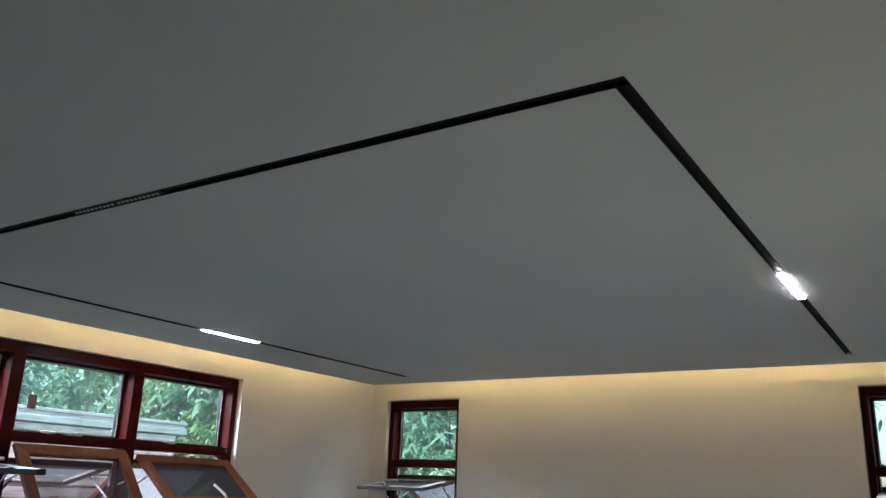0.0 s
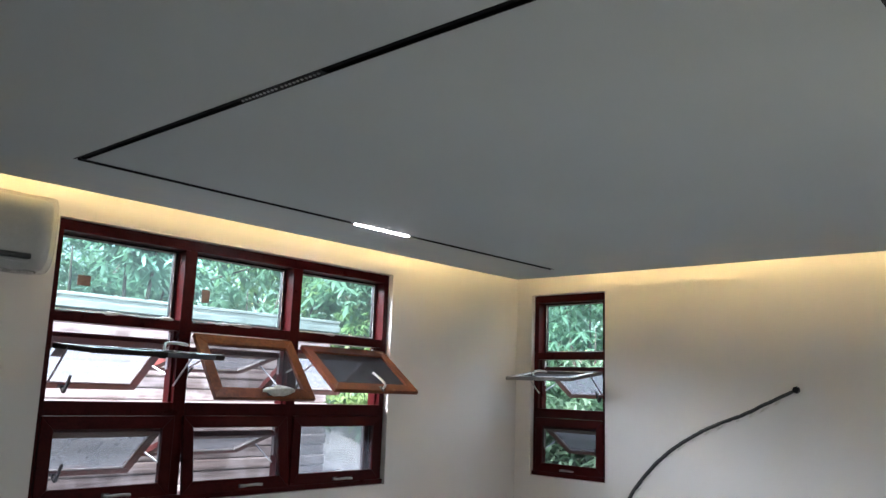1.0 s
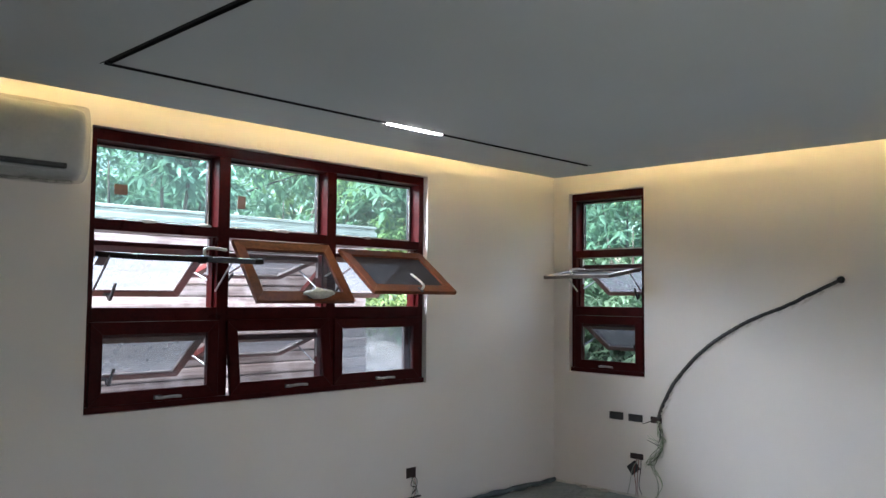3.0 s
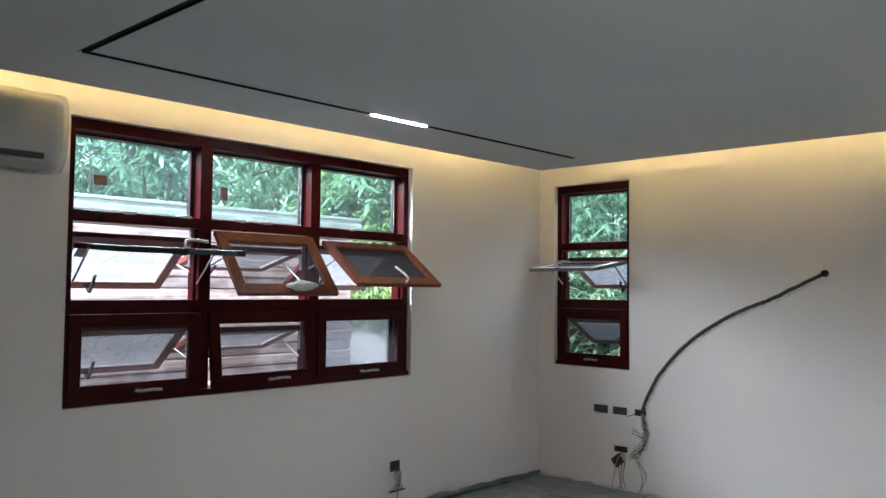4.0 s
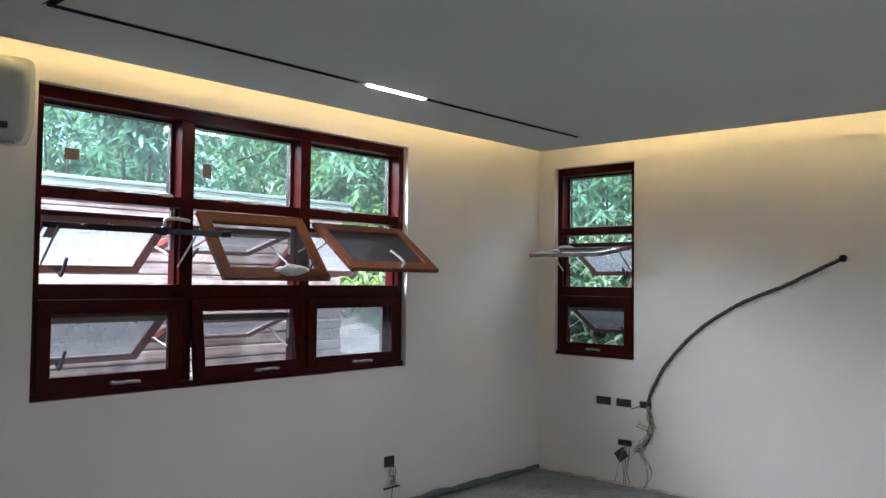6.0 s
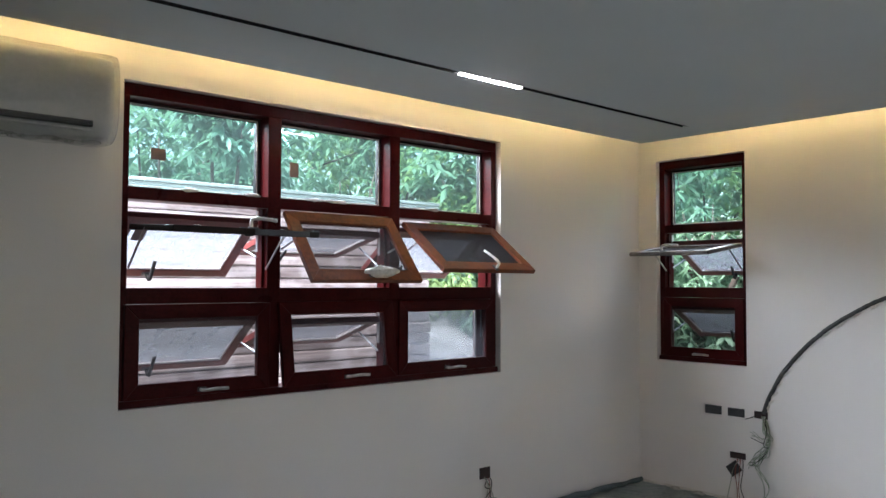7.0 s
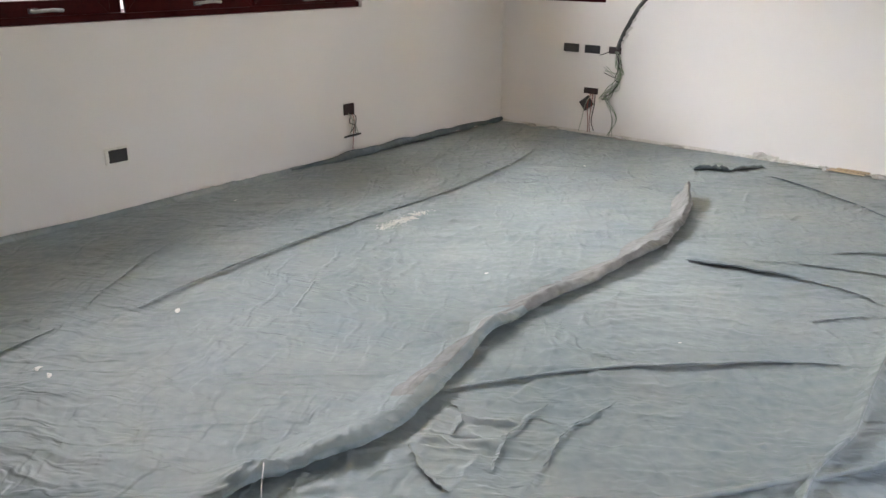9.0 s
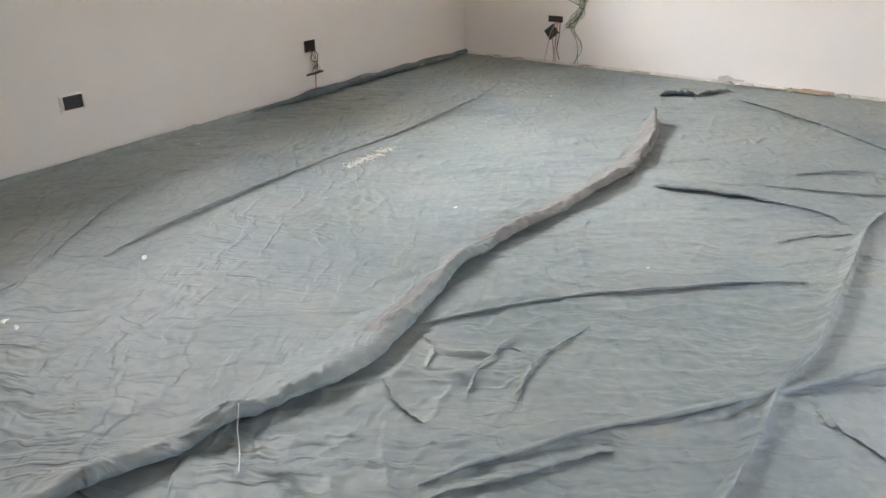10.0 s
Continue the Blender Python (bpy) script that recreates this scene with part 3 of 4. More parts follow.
# ---- tarpaulin on the floor ----
FOLDS = [   # height, half width, points
    (0.014, 0.060, [(3.58, -2.20), (3.597, -2.70), (3.634, -3.25), (3.61, -3.60), (3.641, -4.10)]),
    (0.014, 0.075, [(3.95, -3.22), (3.72, -3.48), (3.44, -3.93), (3.20, -4.20), (3.06, -4.47)]),
    (0.014, 0.090, [(2.56, -2.15), (2.80, -2.14), (3.20, -2.15)]),
    (0.035, 0.050, [(0.02, -5.20), (0.02, -4.2), (0.02, -3.0), (0.02, -1.8)]),
    (0.018, 0.030, [(2.62, -3.98), (2.74, -3.98), (2.86, -3.90)]),
    (0.010, 0.090, [(0.35, -4.75), (0.60, -4.55), (0.80, -4.60)]),
    (0.008, 0.080, [(0.45, -4.25), (0.70, -4.20), (0.95, -4.35)]),
    (0.007, 0.070, [(0.25, -4.00), (0.50, -3.90), (0.62, -4.02)]),
]


def fold_height(X, Y):
    Z = np.zeros_like(X)
    for h, w, pts in FOLDS:
        line = spline([(x, y, 0) for x, y in pts], 6)
        best = np.full_like(X, 9.0)
        along = np.zeros_like(X)
        side = np.zeros_like(X)
        n = len(line) - 1
        for i in range(n):
            ax, ay, bx, by = line[i].x, line[i].y, line[i + 1].x, line[i + 1].y
            dx, dy = bx - ax, by - ay
            t = np.clip(((X - ax) * dx + (Y - ay) * dy) / (dx * dx + dy * dy), 0, 1)
            d = np.hypot(X - ax - t * dx, Y - ay - t * dy)
            m = d < best
            best = np.where(m, d, best)
            along = np.where(m, (i + t) / n, along)
            side = np.where(m, np.sign((X - ax - t * dx) * 0.75 - (Y - ay - t * dy) * 0.66), side)
        ww = w * np.where(side > 0, 0.22, 1.5)
        ends = np.minimum(1, np.minimum(along, 1 - along) * 6 + 0.15)
        Z += h * ends * (0.9 + 0.1 * np.sin(along * 23)) * np.maximum(0, 1 - best / ww) ** 1.2
    return Z


def crease_height(X, Y):
    """Hundreds of short sharp creases: each rises slowly and drops steeply on one side."""
    rnd = random.Random(44)
    Z = np.zeros_like(X)
    xs, ys = X[0], Y[:, 0]
    for k in range(1500):
        x, y = rnd.uniform(0.1, 4.9), rnd.uniform(-5.2, -0.1)
        a = radians(33 if rnd.random() < 0.72 else 105) + rnd.gauss(0, 0.30)
        long, bend = rnd.uniform(0.05, 0.26), rnd.gauss(0, 0.25)
        h = rnd.uniform(0.002, 0.0085)
        wide = rnd.uniform(0.03, 0.07)
        if rnd.random() < 0.08:
            long = long * 1.8
        reach = long + 0.09
        i0, i1 = np.searchsorted(ys, (y - reach, y + reach))
        j0, j1 = np.searchsorted(xs, (x - reach, x + reach))
        U, V = X[i0:i1, j0:j1] - x, Y[i0:i1, j0:j1] - y
        s = (U * math.cos(a) + V * math.sin(a)) / long
        d = -U * math.sin(a) + V * math.cos(a) - bend * long * (s * s - 0.5)
        d = d * (1 if rnd.random() < 0.25 else -1)
        shape = np.where(d > 0, np.maximum(0, 1 - d / 0.011), np.maximum(0, 1 + d / wide) ** 1.6)
        if x < 2.5 and y < -3.3:
            h *= 0.22        # the sheet is drawn flatter here
        Z[i0:i1, j0:j1] += h * shape * np.maximum(0, 1 - s * s)
    return Z


def tarpaulin():
    xs = np.linspace(0.012, WIDE - 0.012, 640)
    ys = np.concatenate([np.linspace(-LONG + 0.01, -5.3, 40), np.linspace(-5.28, -0.012, 680)])
    X, Y = np.meshgrid(xs, ys)
    Z = fold_height(X, Y)
    ca, sa = math.cos(radians(33)), math.sin(radians(33))
    N = np.zeros_like(Z)
    for i in range(X.shape[0]):
        if ys[i] < -5.4:
            continue
        for j in range(X.shape[1]):
            x, y = X[i, j], Y[i, j]
            u, v = x * ca + y * sa, -x * sa + y * ca
            wob = noise.noise(Vector((u * 1.6, v * 1.6, 3.0)))
            a = noise.noise(Vector((u * 2.4 + wob, v * 9.5 + 2.2 * wob, 0.0)))
            c = noise.noise(Vector((u * 11.0 + 2 * wob, v * 6.0, 13.0)))
            N[i, j] = (0.008 * (1 - abs(a)) ** 10 + 0.008 * (1 - abs(c)) ** 14) * (0.6 + wob) * (0.25 if x < 2.5 and y < -3.3 else 0.8) + 0.008 * wob
    Z = Z + N + crease_height(X, Y)
    n, m = X.shape
    verts = np.stack([X.ravel(), Y.ravel(), Z.ravel()], 1)
    idx = np.arange(n * m).reshape(n, m)
    faces = np.stack([idx[:-1, :-1].ravel(), idx[:-1, 1:].ravel(), idx[1:, 1:].ravel(), idx[1:, :-1].ravel()], 1)
    me = bpy.data.meshes.new("tarpaulin")
    me.from_pydata(verts.tolist(), [], faces.tolist())
    me.materials.append(M_TARP)
    for p in me.polygons:
        p.use_smooth = True
    return me


tarp = thing("tarpaulin", pose(0, 0, 0), "dusty blue-grey creased tarpaulin covering the whole floor", "tarpaulin")
sheet = new("sheet", tarpaulin())
sheet.parent = tarp

ROLL = [(2.20, -1.22), (2.33, -1.52), (2.42, -1.85), (2.47, -2.20), (2.46, -2.60), (2.43, -2.95), (2.41, -3.25), (2.42, -3.50), (2.48, -3.80),
        (2.54, -4.05), (2.55, -4.28), (2.51, -4.45), (2.47, -4.62), (2.43, -4.82), (2.36, -5.10), (2.30, -5.50)]


def rolled_edge():
    """The folded-back edge of the upper sheet: it rises gently from the west to a sharp crest and tucks under on the east side."""
    bm = bmesh.new()
    line = spline([(x, y, 0) for x, y in ROLL], 16)
    n = len(line)
    shape = [(-1.0, -0.02), (-0.72, 0.16), (-0.45, 0.42), (-0.22, 0.70), (-0.05, 0.93), (0.05, 1.0), (0.14, 0.95), (0.26, 0.76), (0.33, 0.55), (0.24, 0.36), (0.06, 0.20), (-0.2, 0.04)]
    rings = []
    for i, p in enumerate(line):
        s = i / (n - 1)
        d = (line[min(i + 1, n - 1)] - line[max(i - 1, 0)]).normalized()
        r = Vector((-d.y, d.x, 0))          # towards the east side
        k = min(1, s * 9)
        wide = (0.105 + 0.040 * noise.noise(Vector((s * 17, 0, 0))) + 0.03 * s) * (0.45 + 0.55 * k)
        high = (0.047 + 0.020 * noise.noise(Vector((s * 21, 5, 0))) + 0.012 * math.sin(s * 57)) * (0.8 + 0.2 * k)
        if s < 0.12:
            high += 0.045 * (1 - s / 0.12)
        wide += 0.055 * math.exp(-((s - 0.62) / 0.09) ** 2)
        pinch = 1 - 0.45 * math.exp(-((s - 0.47) / 0.02) ** 2) - 0.3 * math.exp(-((s - 0.24) / 0.015) ** 2)
        wide, high = wide * pinch, high * (0.6 + 0.4 * pinch)
        ring = []
        for q, (a, b) in enumerate(shape):
            ch = 0.9 - 2.6 * abs(noise.noise(Vector((s * 30, q * 0.55 + s * 12, 9))))
            fine = 0.7 - 2.2 * abs(noise.noise(Vector((s * 75, q * 0.9 - s * 20, 2))))
            ring.append(bm.verts.new(p + r * (wide * a + 0.011 * ch * (q > 0)) + Vector((0, 0, max(-0.004, 0.006 + high * b * (1 + 0.10 * ch) + 0.009 * fine * b)))))
        rings.append(ring)
    for i in range(n - 1):
        s = i / (n - 1)
        for q in range(len(shape) - 1):
            f = bm.faces.new((rings[i][q], rings[i][q + 1], rings[i + 1][q + 1], rings[i + 1][q]))
            f.material_index = 1 if s < 0.40 or (s < 0.60 and 2 <= q < 5) else 0
            if q >= 7 and s > 0.44:
                f.material_index = 2
            f.smooth = True
    bm.faces.new(rings[0])
    bm.faces.new(rings[-1][::-1])
    bmesh.ops.recalc_face_normals(bm, faces=bm.faces)
    return bm


part("rolled_edge", rolled_edge(), [M_TARP, M_TARP_BACK, M_TARP_SIDE], tarp, "folded-back grey edge of the sheet")


def flap(points, wide, high, seed, taper=True):
    """A crease where the sheet laps over itself: it rises from the west and curls under on the east side."""
    bm = bmesh.new()
    line = spline([(x, y, 0) for x, y in points], 14)
    n = len(line)
    shape = [(-1.0, -0.10), (-0.62, 0.22), (-0.28, 0.62), (-0.05, 0.95), (0.05, 1.0), (0.12, 0.82), (0.08, 0.5), (-0.08, 0.22), (-0.3, 0.02)]
    rings = []
    for i, p in enumerate(line):
        s = i / (n - 1)
        d = (line[min(i + 1, n - 1)] - line[max(i - 1, 0)]).normalized()
        r = Vector((-d.y, d.x, 0))
        if r.x * 0.75 - r.y * 0.66 < 0:
            r = -r
        k = min(1, s * 5 + 0.05, (1 - s) * 5 + 0.05) if taper else 1
        w = wide * (1 + 0.45 * noise.noise(Vector((s * 9, seed, 0)))) * (0.4 + 0.6 * k)
        h = high * (1 + 0.5 * noise.noise(Vector((s * 12, seed, 4)))) * k + 0.002
        sway = 0.012 * noise.noise(Vector((s * 7, seed, 8)))
        rings.append([bm.verts.new(p + r * (w * a + sway + 0.004 * noise.noise(Vector((s * 40, q, seed)))) + Vector((0, 0, 0.009 + h * b))) for q, (a, b) in enumerate(shape)])
    for a, b in zip(rings, rings[1:]):
        for q in range(len(shape) - 1):
            bm.faces.new((a[q], a[q + 1], b[q + 1], b[q])).smooth = True
    bmesh.ops.recalc_face_normals(bm, faces=bm.faces)
    return bm


FLAPS = [   # width, height, points
    (0.036, 0.017, [(2.56, -3.89), (2.765, -3.602), (2.945, -3.38), (3.149, -3.189), (3.297, -3.046), (3.502, -2.896)]),
    (0.050, 0.030, [(3.592, -2.04), (3.571, -2.341), (3.597, -2.75), (3.634, -3.25), (3.646, -3.398), (3.61, -3.60), (3.632, -3.833), (3.641, -4.113), (3.66, -4.4)]),
    (0.060, 0.026, [(3.98, -3.13), (3.829, -3.345), (3.697, -3.541), (3.486, -3.833), (3.286, -4.091), (3.119, -4.357), (3.04, -4.50)]),
    (0.024, 0.012, [(0.86, -0.72), (0.90, -0.886), (1.011, -1.392), (1.10, -2.187), (1.096, -2.795), (1.107, -3.303), (1.157, -3.817), (1.228, -4.181)]),
    (0.028, 0.009, [(1.164, -4.472), (1.219, -4.72), (1.253, -4.989), (1.218, -5.207)]),
    (0.018, 0.002, [(0.57, -3.48), (0.80, -3.92), (1.08, -4.32)]),
    (0.070, 0.018, [(2.66, -2.27), (2.78, -2.245), (2.892, -2.217), (3.02, -2.19), (3.14, -2.165)]),
    (0.024, 0.008, [(3.10, -2.18), (3.318, -2.182), (3.49, -2.256)]),
    (0.020, 0.003, [(2.82, -2.10), (3.10, -1.98), (3.40, -1.88), (3.6, -1.80)]),
    (0.030, 0.016, [(2.45, -0.47), (2.597, -0.541), (2.99, -0.783), (3.429, -1.137), (3.75, -1.40)]),
    (0.070, 0.040, [(1.99, -0.66), (2.06, -0.58), (2.14, -0.54), (2.20, -0.50)]),
    (0.040, 0.030, [(2.19, -0.52), (2.25, -0.36), (2.35, -0.26)]),
    (0.060, 0.022, [(3.36, -4.12), (3.289, -4.216), (3.202, -4.36), (3.08, -4.53)]),
    (0.020, 0.007, [(2.62, -3.94), (2.70, -3.99), (2.74, -4.08)]),
    (0.016, 0.006, [(2.68, -4.20), (2.80, -4.28), (2.90, -4.30)]),
    (0.014, 0.004, [(3.02, -3.60), (2.99, -3.85), (3.03, -4.05)]),
    (0.013, 0.003, [(2.86, -3.75), (2.87, -3.98), (2.93, -4.15)]),
    (0.018, 0.007, [(3.70, -3.62), (3.80, -3.72), (3.92, -3.78)]),
    (0.020, 0.005, [(3.30, -2.62), (3.42, -2.45), (3.55, -2.35)]),
    (0.022, 0.010, [(3.15, -1.75), (3.30, -1.60), (3.45, -1.50)]),
]
for k, (w, h, pts) in enumerate(FLAPS):
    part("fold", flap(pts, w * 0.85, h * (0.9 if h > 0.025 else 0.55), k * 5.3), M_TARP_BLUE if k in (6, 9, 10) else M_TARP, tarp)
EDGE = spline([(0.03, -2.35, 0.02), (0.05, -1.9, 0.03), (0.045, -1.5, 0.034), (0.05, -1.1, 0.036), (0.035, -0.7, 0.032), (0.035, -0.35, 0.03), (0.03, -0.03, 0.026)], 14)
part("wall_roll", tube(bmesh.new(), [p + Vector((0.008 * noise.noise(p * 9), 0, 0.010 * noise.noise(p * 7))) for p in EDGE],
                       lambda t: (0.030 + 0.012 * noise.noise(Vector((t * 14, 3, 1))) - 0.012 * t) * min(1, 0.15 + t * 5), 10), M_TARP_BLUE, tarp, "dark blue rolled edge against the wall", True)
# ---- wall fixtures ----


def flat_box(name, m, w, h, mat, label, cat, group, depth=0.008, rim=None):
    ob = thing(name, m, label, cat, group)
    part("cover", box(bmesh.new(), -w / 2, w / 2, -depth, 0.0, -h / 2, h / 2, bevel=0.002), mat, ob)
    if rim:
        part("rim", sash_mesh(w + 0.022, h + 0.020, 0.010, 0.010, 0.010, 0.006), rim, ob).matrix_basis = Matrix.Translation((-w / 2 - 0.011, -0.003, h / 2 + 0.010))
        for k in range(9):
            along = -h / 2 + h * (k % 5) / 4
            at = (-w / 2 - 0.010, -0.004, along) if k < 5 else (w / 2 + 0.009, -0.004, along)
            place(part("plaster_edge", lump(k * 4.7, 0.012 if k < 5 else 0.008, 0.006, 0.014), rim, ob, "", True), Matrix.Translation(at))
    return ob


for x0, x1, z0, z1 in ((0.594, 0.728, 0.626, 0.689), (0.781, 0.912, 0.626, 0.687)):
    flat_box("switch_plate", pose((x0 + x1) / 2, 0, (z0 + z1) / 2), x1 - x0, z1 - z0, M_DARKBOX, "dark grey blank switch plate on the cream wall", "switch plate", "dark wall plates")
ob = flat_box("junction_box", pose(1.040, 0, 0.660), 0.10, 0.052, M_RED_BOX, "open dark wall box with loose wires hanging out", "junction box", "")
flat_box("junction_box", pose(0.857, 0, 0.340), 0.122, 0.046, M_RED_BOX, "open dark red wall box with loose wires", "junction box", "")
flat_box("cover_plate", pose(0.828, -0.004, 0.242, 0, 0, 0) @ Matrix.Rotation(radians(-38), 4, "Y"), 0.095, 0.085, M_DARKBOX, "dark cover plate hanging askew below its box", "cover plate", "", 0.012)
MWALL = Matrix.Rotation(radians(90), 4, "Z")
flat_box("outlet_plate", Matrix.Translation((0, -3.505, 0.316)) @ MWALL, 0.104, 0.068, M_DARKBOX, "dark grey outlet plate with a raw plaster rim", "outlet plate", "dark wall plates", 0.01, M_WHITE)
flat_box("junction_box", Matrix.Translation((0, -1.80, 0.337)) @ MWALL, 0.095, 0.075, M_RED_BOX, "open dark red wall box with loose wires", "junction box", "")
flat_box("junction_box", Matrix.Translation((0, -4.99, 0.315)) @ MWALL, 0.12, 0.075, M_RED_BOX, "open dark red wall box full of bare wires", "junction box", "")
flat_box("cover_plate", Matrix.Translation((0.03, -1.80, 0.165)) @ MWALL @ Matrix.Rotation(radians(70), 4, "X"), 0.11, 0.06, M_DARKBOX, "dark cover plate hanging from its wires", "cover plate", "", 0.012)

# buried conduit left bare in its chase
cond = thing("conduit", pose(0, 0, 0), "dark flexible conduit curving up the wall in a rough chase", "conduit")
CURVE = spline([(1.062, 0, 0.672), (1.085, 0, 0.745), (1.133, 0, 0.848), (1.236, 0, 1.016), (1.434, 0, 1.232), (1.623, 0, 1.374), (1.850, 0, 1.504), (2.108, 0, 1.611), (2.30, 0, 1.705), (2.496, 0, 1.801)], 10)
part("pipe", tube(bmesh.new(), [p + Vector((0, -0.004 + 0.004 * noise.noise(p * 9), 0.004 * noise.noise(p * 14))) for p in CURVE], lambda t: 0.0165 - 0.003 * t + 0.0015 * math.sin(t * 260), 8), M_CONDUIT, cond, "", True)
bm = bmesh.new()
bmesh.ops.create_cone(bm, cap_ends=True, segments=14, radius1=0.026, radius2=0.022, depth=0.03, matrix=Matrix.Translation((2.503, -0.012, 1.804)) @ Matrix.Rotation(radians(90), 4, "X"))
part("end_cap", bm, M_BLACK, cond)
for k in range(16):
    i = 10 + int(k * 4.9)
    p = CURVE[min(i, len(CURVE) - 1)]
    place(part("plaster_crumb", lump(k * 3.1, 0.022 + 0.012 * (k % 3), 0.004, 0.008), M_PLASTER, cond, "", True), pose(p.x + 0.012, -0.008, p.z - 0.022, 0, -38, 0))


def wires(name, m, starts, ends, mats, sag, label, seed, r=0.0022):
    rnd = random.Random(seed)
    ob = thing(name, m, label, "wires")
    for k in range(len(mats)):
        a, b = Vector(starts[k % len(starts)]), Vector(ends[k % len(ends)])
        j = lambda s: Vector((rnd.uniform(-s, s), -rnd.uniform(0.2, 1) * s * 0.8, rnd.uniform(-s, s)))
        pts = [a, a.lerp(b, 0.3) + j(sag), a.lerp(b, 0.65) + j(sag), b + j(sag * 0.5)]
        part("wire", tube(bmesh.new(), spline(pts, 7), r, 5), mats[k], ob, "", True)
    return ob


bundle = thing("wire_bundle", pose(0, 0, 0), "loose green, grey and black wires hanging from the wall box", "wires")
rw = random.Random(4)
for k in range(17):
    j2 = lambda a: (rw.uniform(-a, a), -0.012 - rw.uniform(0, a), rw.uniform(-a, a))
    path = [(1.045 + 0.002 * k, -0.006, 0.655)] + [tuple(Vector(c) + Vector(j2(0.030))) for c in ((1.085, 0, 0.57), (1.105, 0, 0.48), (1.075, 0, 0.40), (1.01, 0, 0.325), (0.955, 0, 0.285))]
    if k % 3 == 0:
        path = path[:5] + [tuple(Vector((1.06 + 0.05 * rw.random(), -0.03, 0.15)) + Vector(j2(0.02))), (1.07 + rw.uniform(-0.04, 0.07), -0.06, 0.02)]
    if k % 5 == 1:
        path = path[:3] + [(1.02 + rw.uniform(-0.05, 0.02), -0.03, 0.50 + rw.uniform(-0.05, 0.05))]
    part("wire", tube(bmesh.new(), spline(path, 7), 0.0024, 5), (M_WIRE_GREEN, M_WIRE_GREY, M_BLACK, M_WIRE_GREY)[k % 4], bundle, "", True)
part("wire", tube(bmesh.new(), spline([(1.0, -0.01, 0.65), (0.97, -0.02, 0.635), (0.93, -0.03, 0.62)], 6), 0.0032, 5), M_BLACK, bundle, "", True)
wires("wire_bundle", pose(0.88, 0, 0.32), [(0, -0.01, 0), (0.02, -0.01, 0), (-0.02, -0.01, 0)], [(0.01, -0.03, -0.30), (0.03, -0.03, -0.29), (-0.01, -0.02, -0.30), (-0.09, -0.03, -0.29)],
      [M_WIRE_RED, M_BLACK, M_WIRE_RED, M_WIRE_GREY], 0.02, "red and black wires hanging down to the floor", 12, 0.003)
wires("wire_bundle", Matrix.Translation((0, -1.80, 0.31)) @ MWALL, [(0.02, -0.01, 0), (-0.01, -0.01, 0)], [(0.03, -0.04, -0.15), (-0.03, -0.04, -0.14), (0.0, -0.03, -0.25)],
      [M_BLACK, M_WIRE_GREY, M_WIRE_RED, M_WIRE_GREY, M_BLACK], 0.025, "black and grey wires hanging from the wall box", 15, 0.003)
wires("wire_bundle", Matrix.Translation((0, -5.0, 0.32)) @ MWALL, [(-0.05, -0.01, 0), (0.02, -0.01, 0)], [(0.05, -0.03, 0.0), (-0.06, -0.04, 0.06), (0.04, -0.05, 0.03)],
      [M_WIRE_RED, M_BLACK, M_WIRE_GREY, M_WIRE_RED, M_BLACK, M_WIRE_RED], 0.06, "curled red and black wires stuffed in the wall box", 19, 0.003)

# ---- wall-mounted air conditioner in its plastic wrap ----
ac = thing("air_conditioner", Matrix.Translation((0, -4.825, 2.262)) @ MWALL, "white wall air conditioner still wrapped in thin plastic", "air conditioner")
PROFILE = [(0.0, 0.0), (-0.12, 0.0), (-0.175, 0.035), (-0.200, 0.085), (-0.212, 0.20), (-0.208, 0.29), (-0.190, 0.345), (-0.150, 0.372), (0.0, 0.378)]


def extruded(profile, x0, x1, rnd_amp=0.0, grow=0.0, steps=24):
    bm = bmesh.new()
    rings = []
    for k in range(steps + 1):
        x = x0 + (x1 - x0) * k / steps
        e = min(k, steps - k)
        shrink = 0.0 if e > 1 else (0.006 if e == 1 else 0.022)
        ring = []
        for y, z in profile:
            zz = 0.19 + (z - 0.19) * (1 + grow - shrink * 1.2)
            yy = y * (1 + grow - shrink * 2) if y else 0.0
            nz = rnd_amp * noise.noise(Vector((x * 7, y * 22, z * 17)))
            ring.append(bm.verts.new((x, yy - abs(nz) * (1 if y else 0), zz + nz)))
        rings.append(ring)
    for a, b in zip(rings, rings[1:]):
        for i in range(len(a) - 1):
            bm.faces.new((a[i], a[i + 1], b[i + 1], b[i]))
    bm.faces.new(rings[0])
    bm.faces.new(rings[-1][::-1])
    bmesh.ops.recalc_face_normals(bm, faces=bm.faces)
    for f in bm.faces:
        f.smooth = len(f.verts) == 4
    return bm


FINE = [(v.y, v.z) for v in spline([(0, y, z) for y, z in PROFILE], 3)]
part("body", extruded(FINE, -0.46, 0.455), M_AC, ac)
part("air_slot", boxes((-0.44, 0.365, -0.207, -0.150, 0.044, 0.072), bevel=0.004), M_BLACK, ac, "dark air outlet slot")
part("louvre", boxes((-0.43, 0.355, -0.200, -0.155, 0.026, 0.034), bevel=0.003), M_AC, ac)
bag = part("plastic_wrap", extruded(FINE, -0.475, 0.475, 0.006, 0.085, 60), M_BAG, ac, "wrinkled clear plastic wrap")
for k in range(14):
    x = -0.42 + k * 0.062
    place(part("wrap_fold", lump(k * 2.7, 0.045, 0.03, 0.010), M_BAG, ac, "", True), Matrix.Translation((x, -0.10 - 0.03 * math.sin(k * 2), -0.014)))

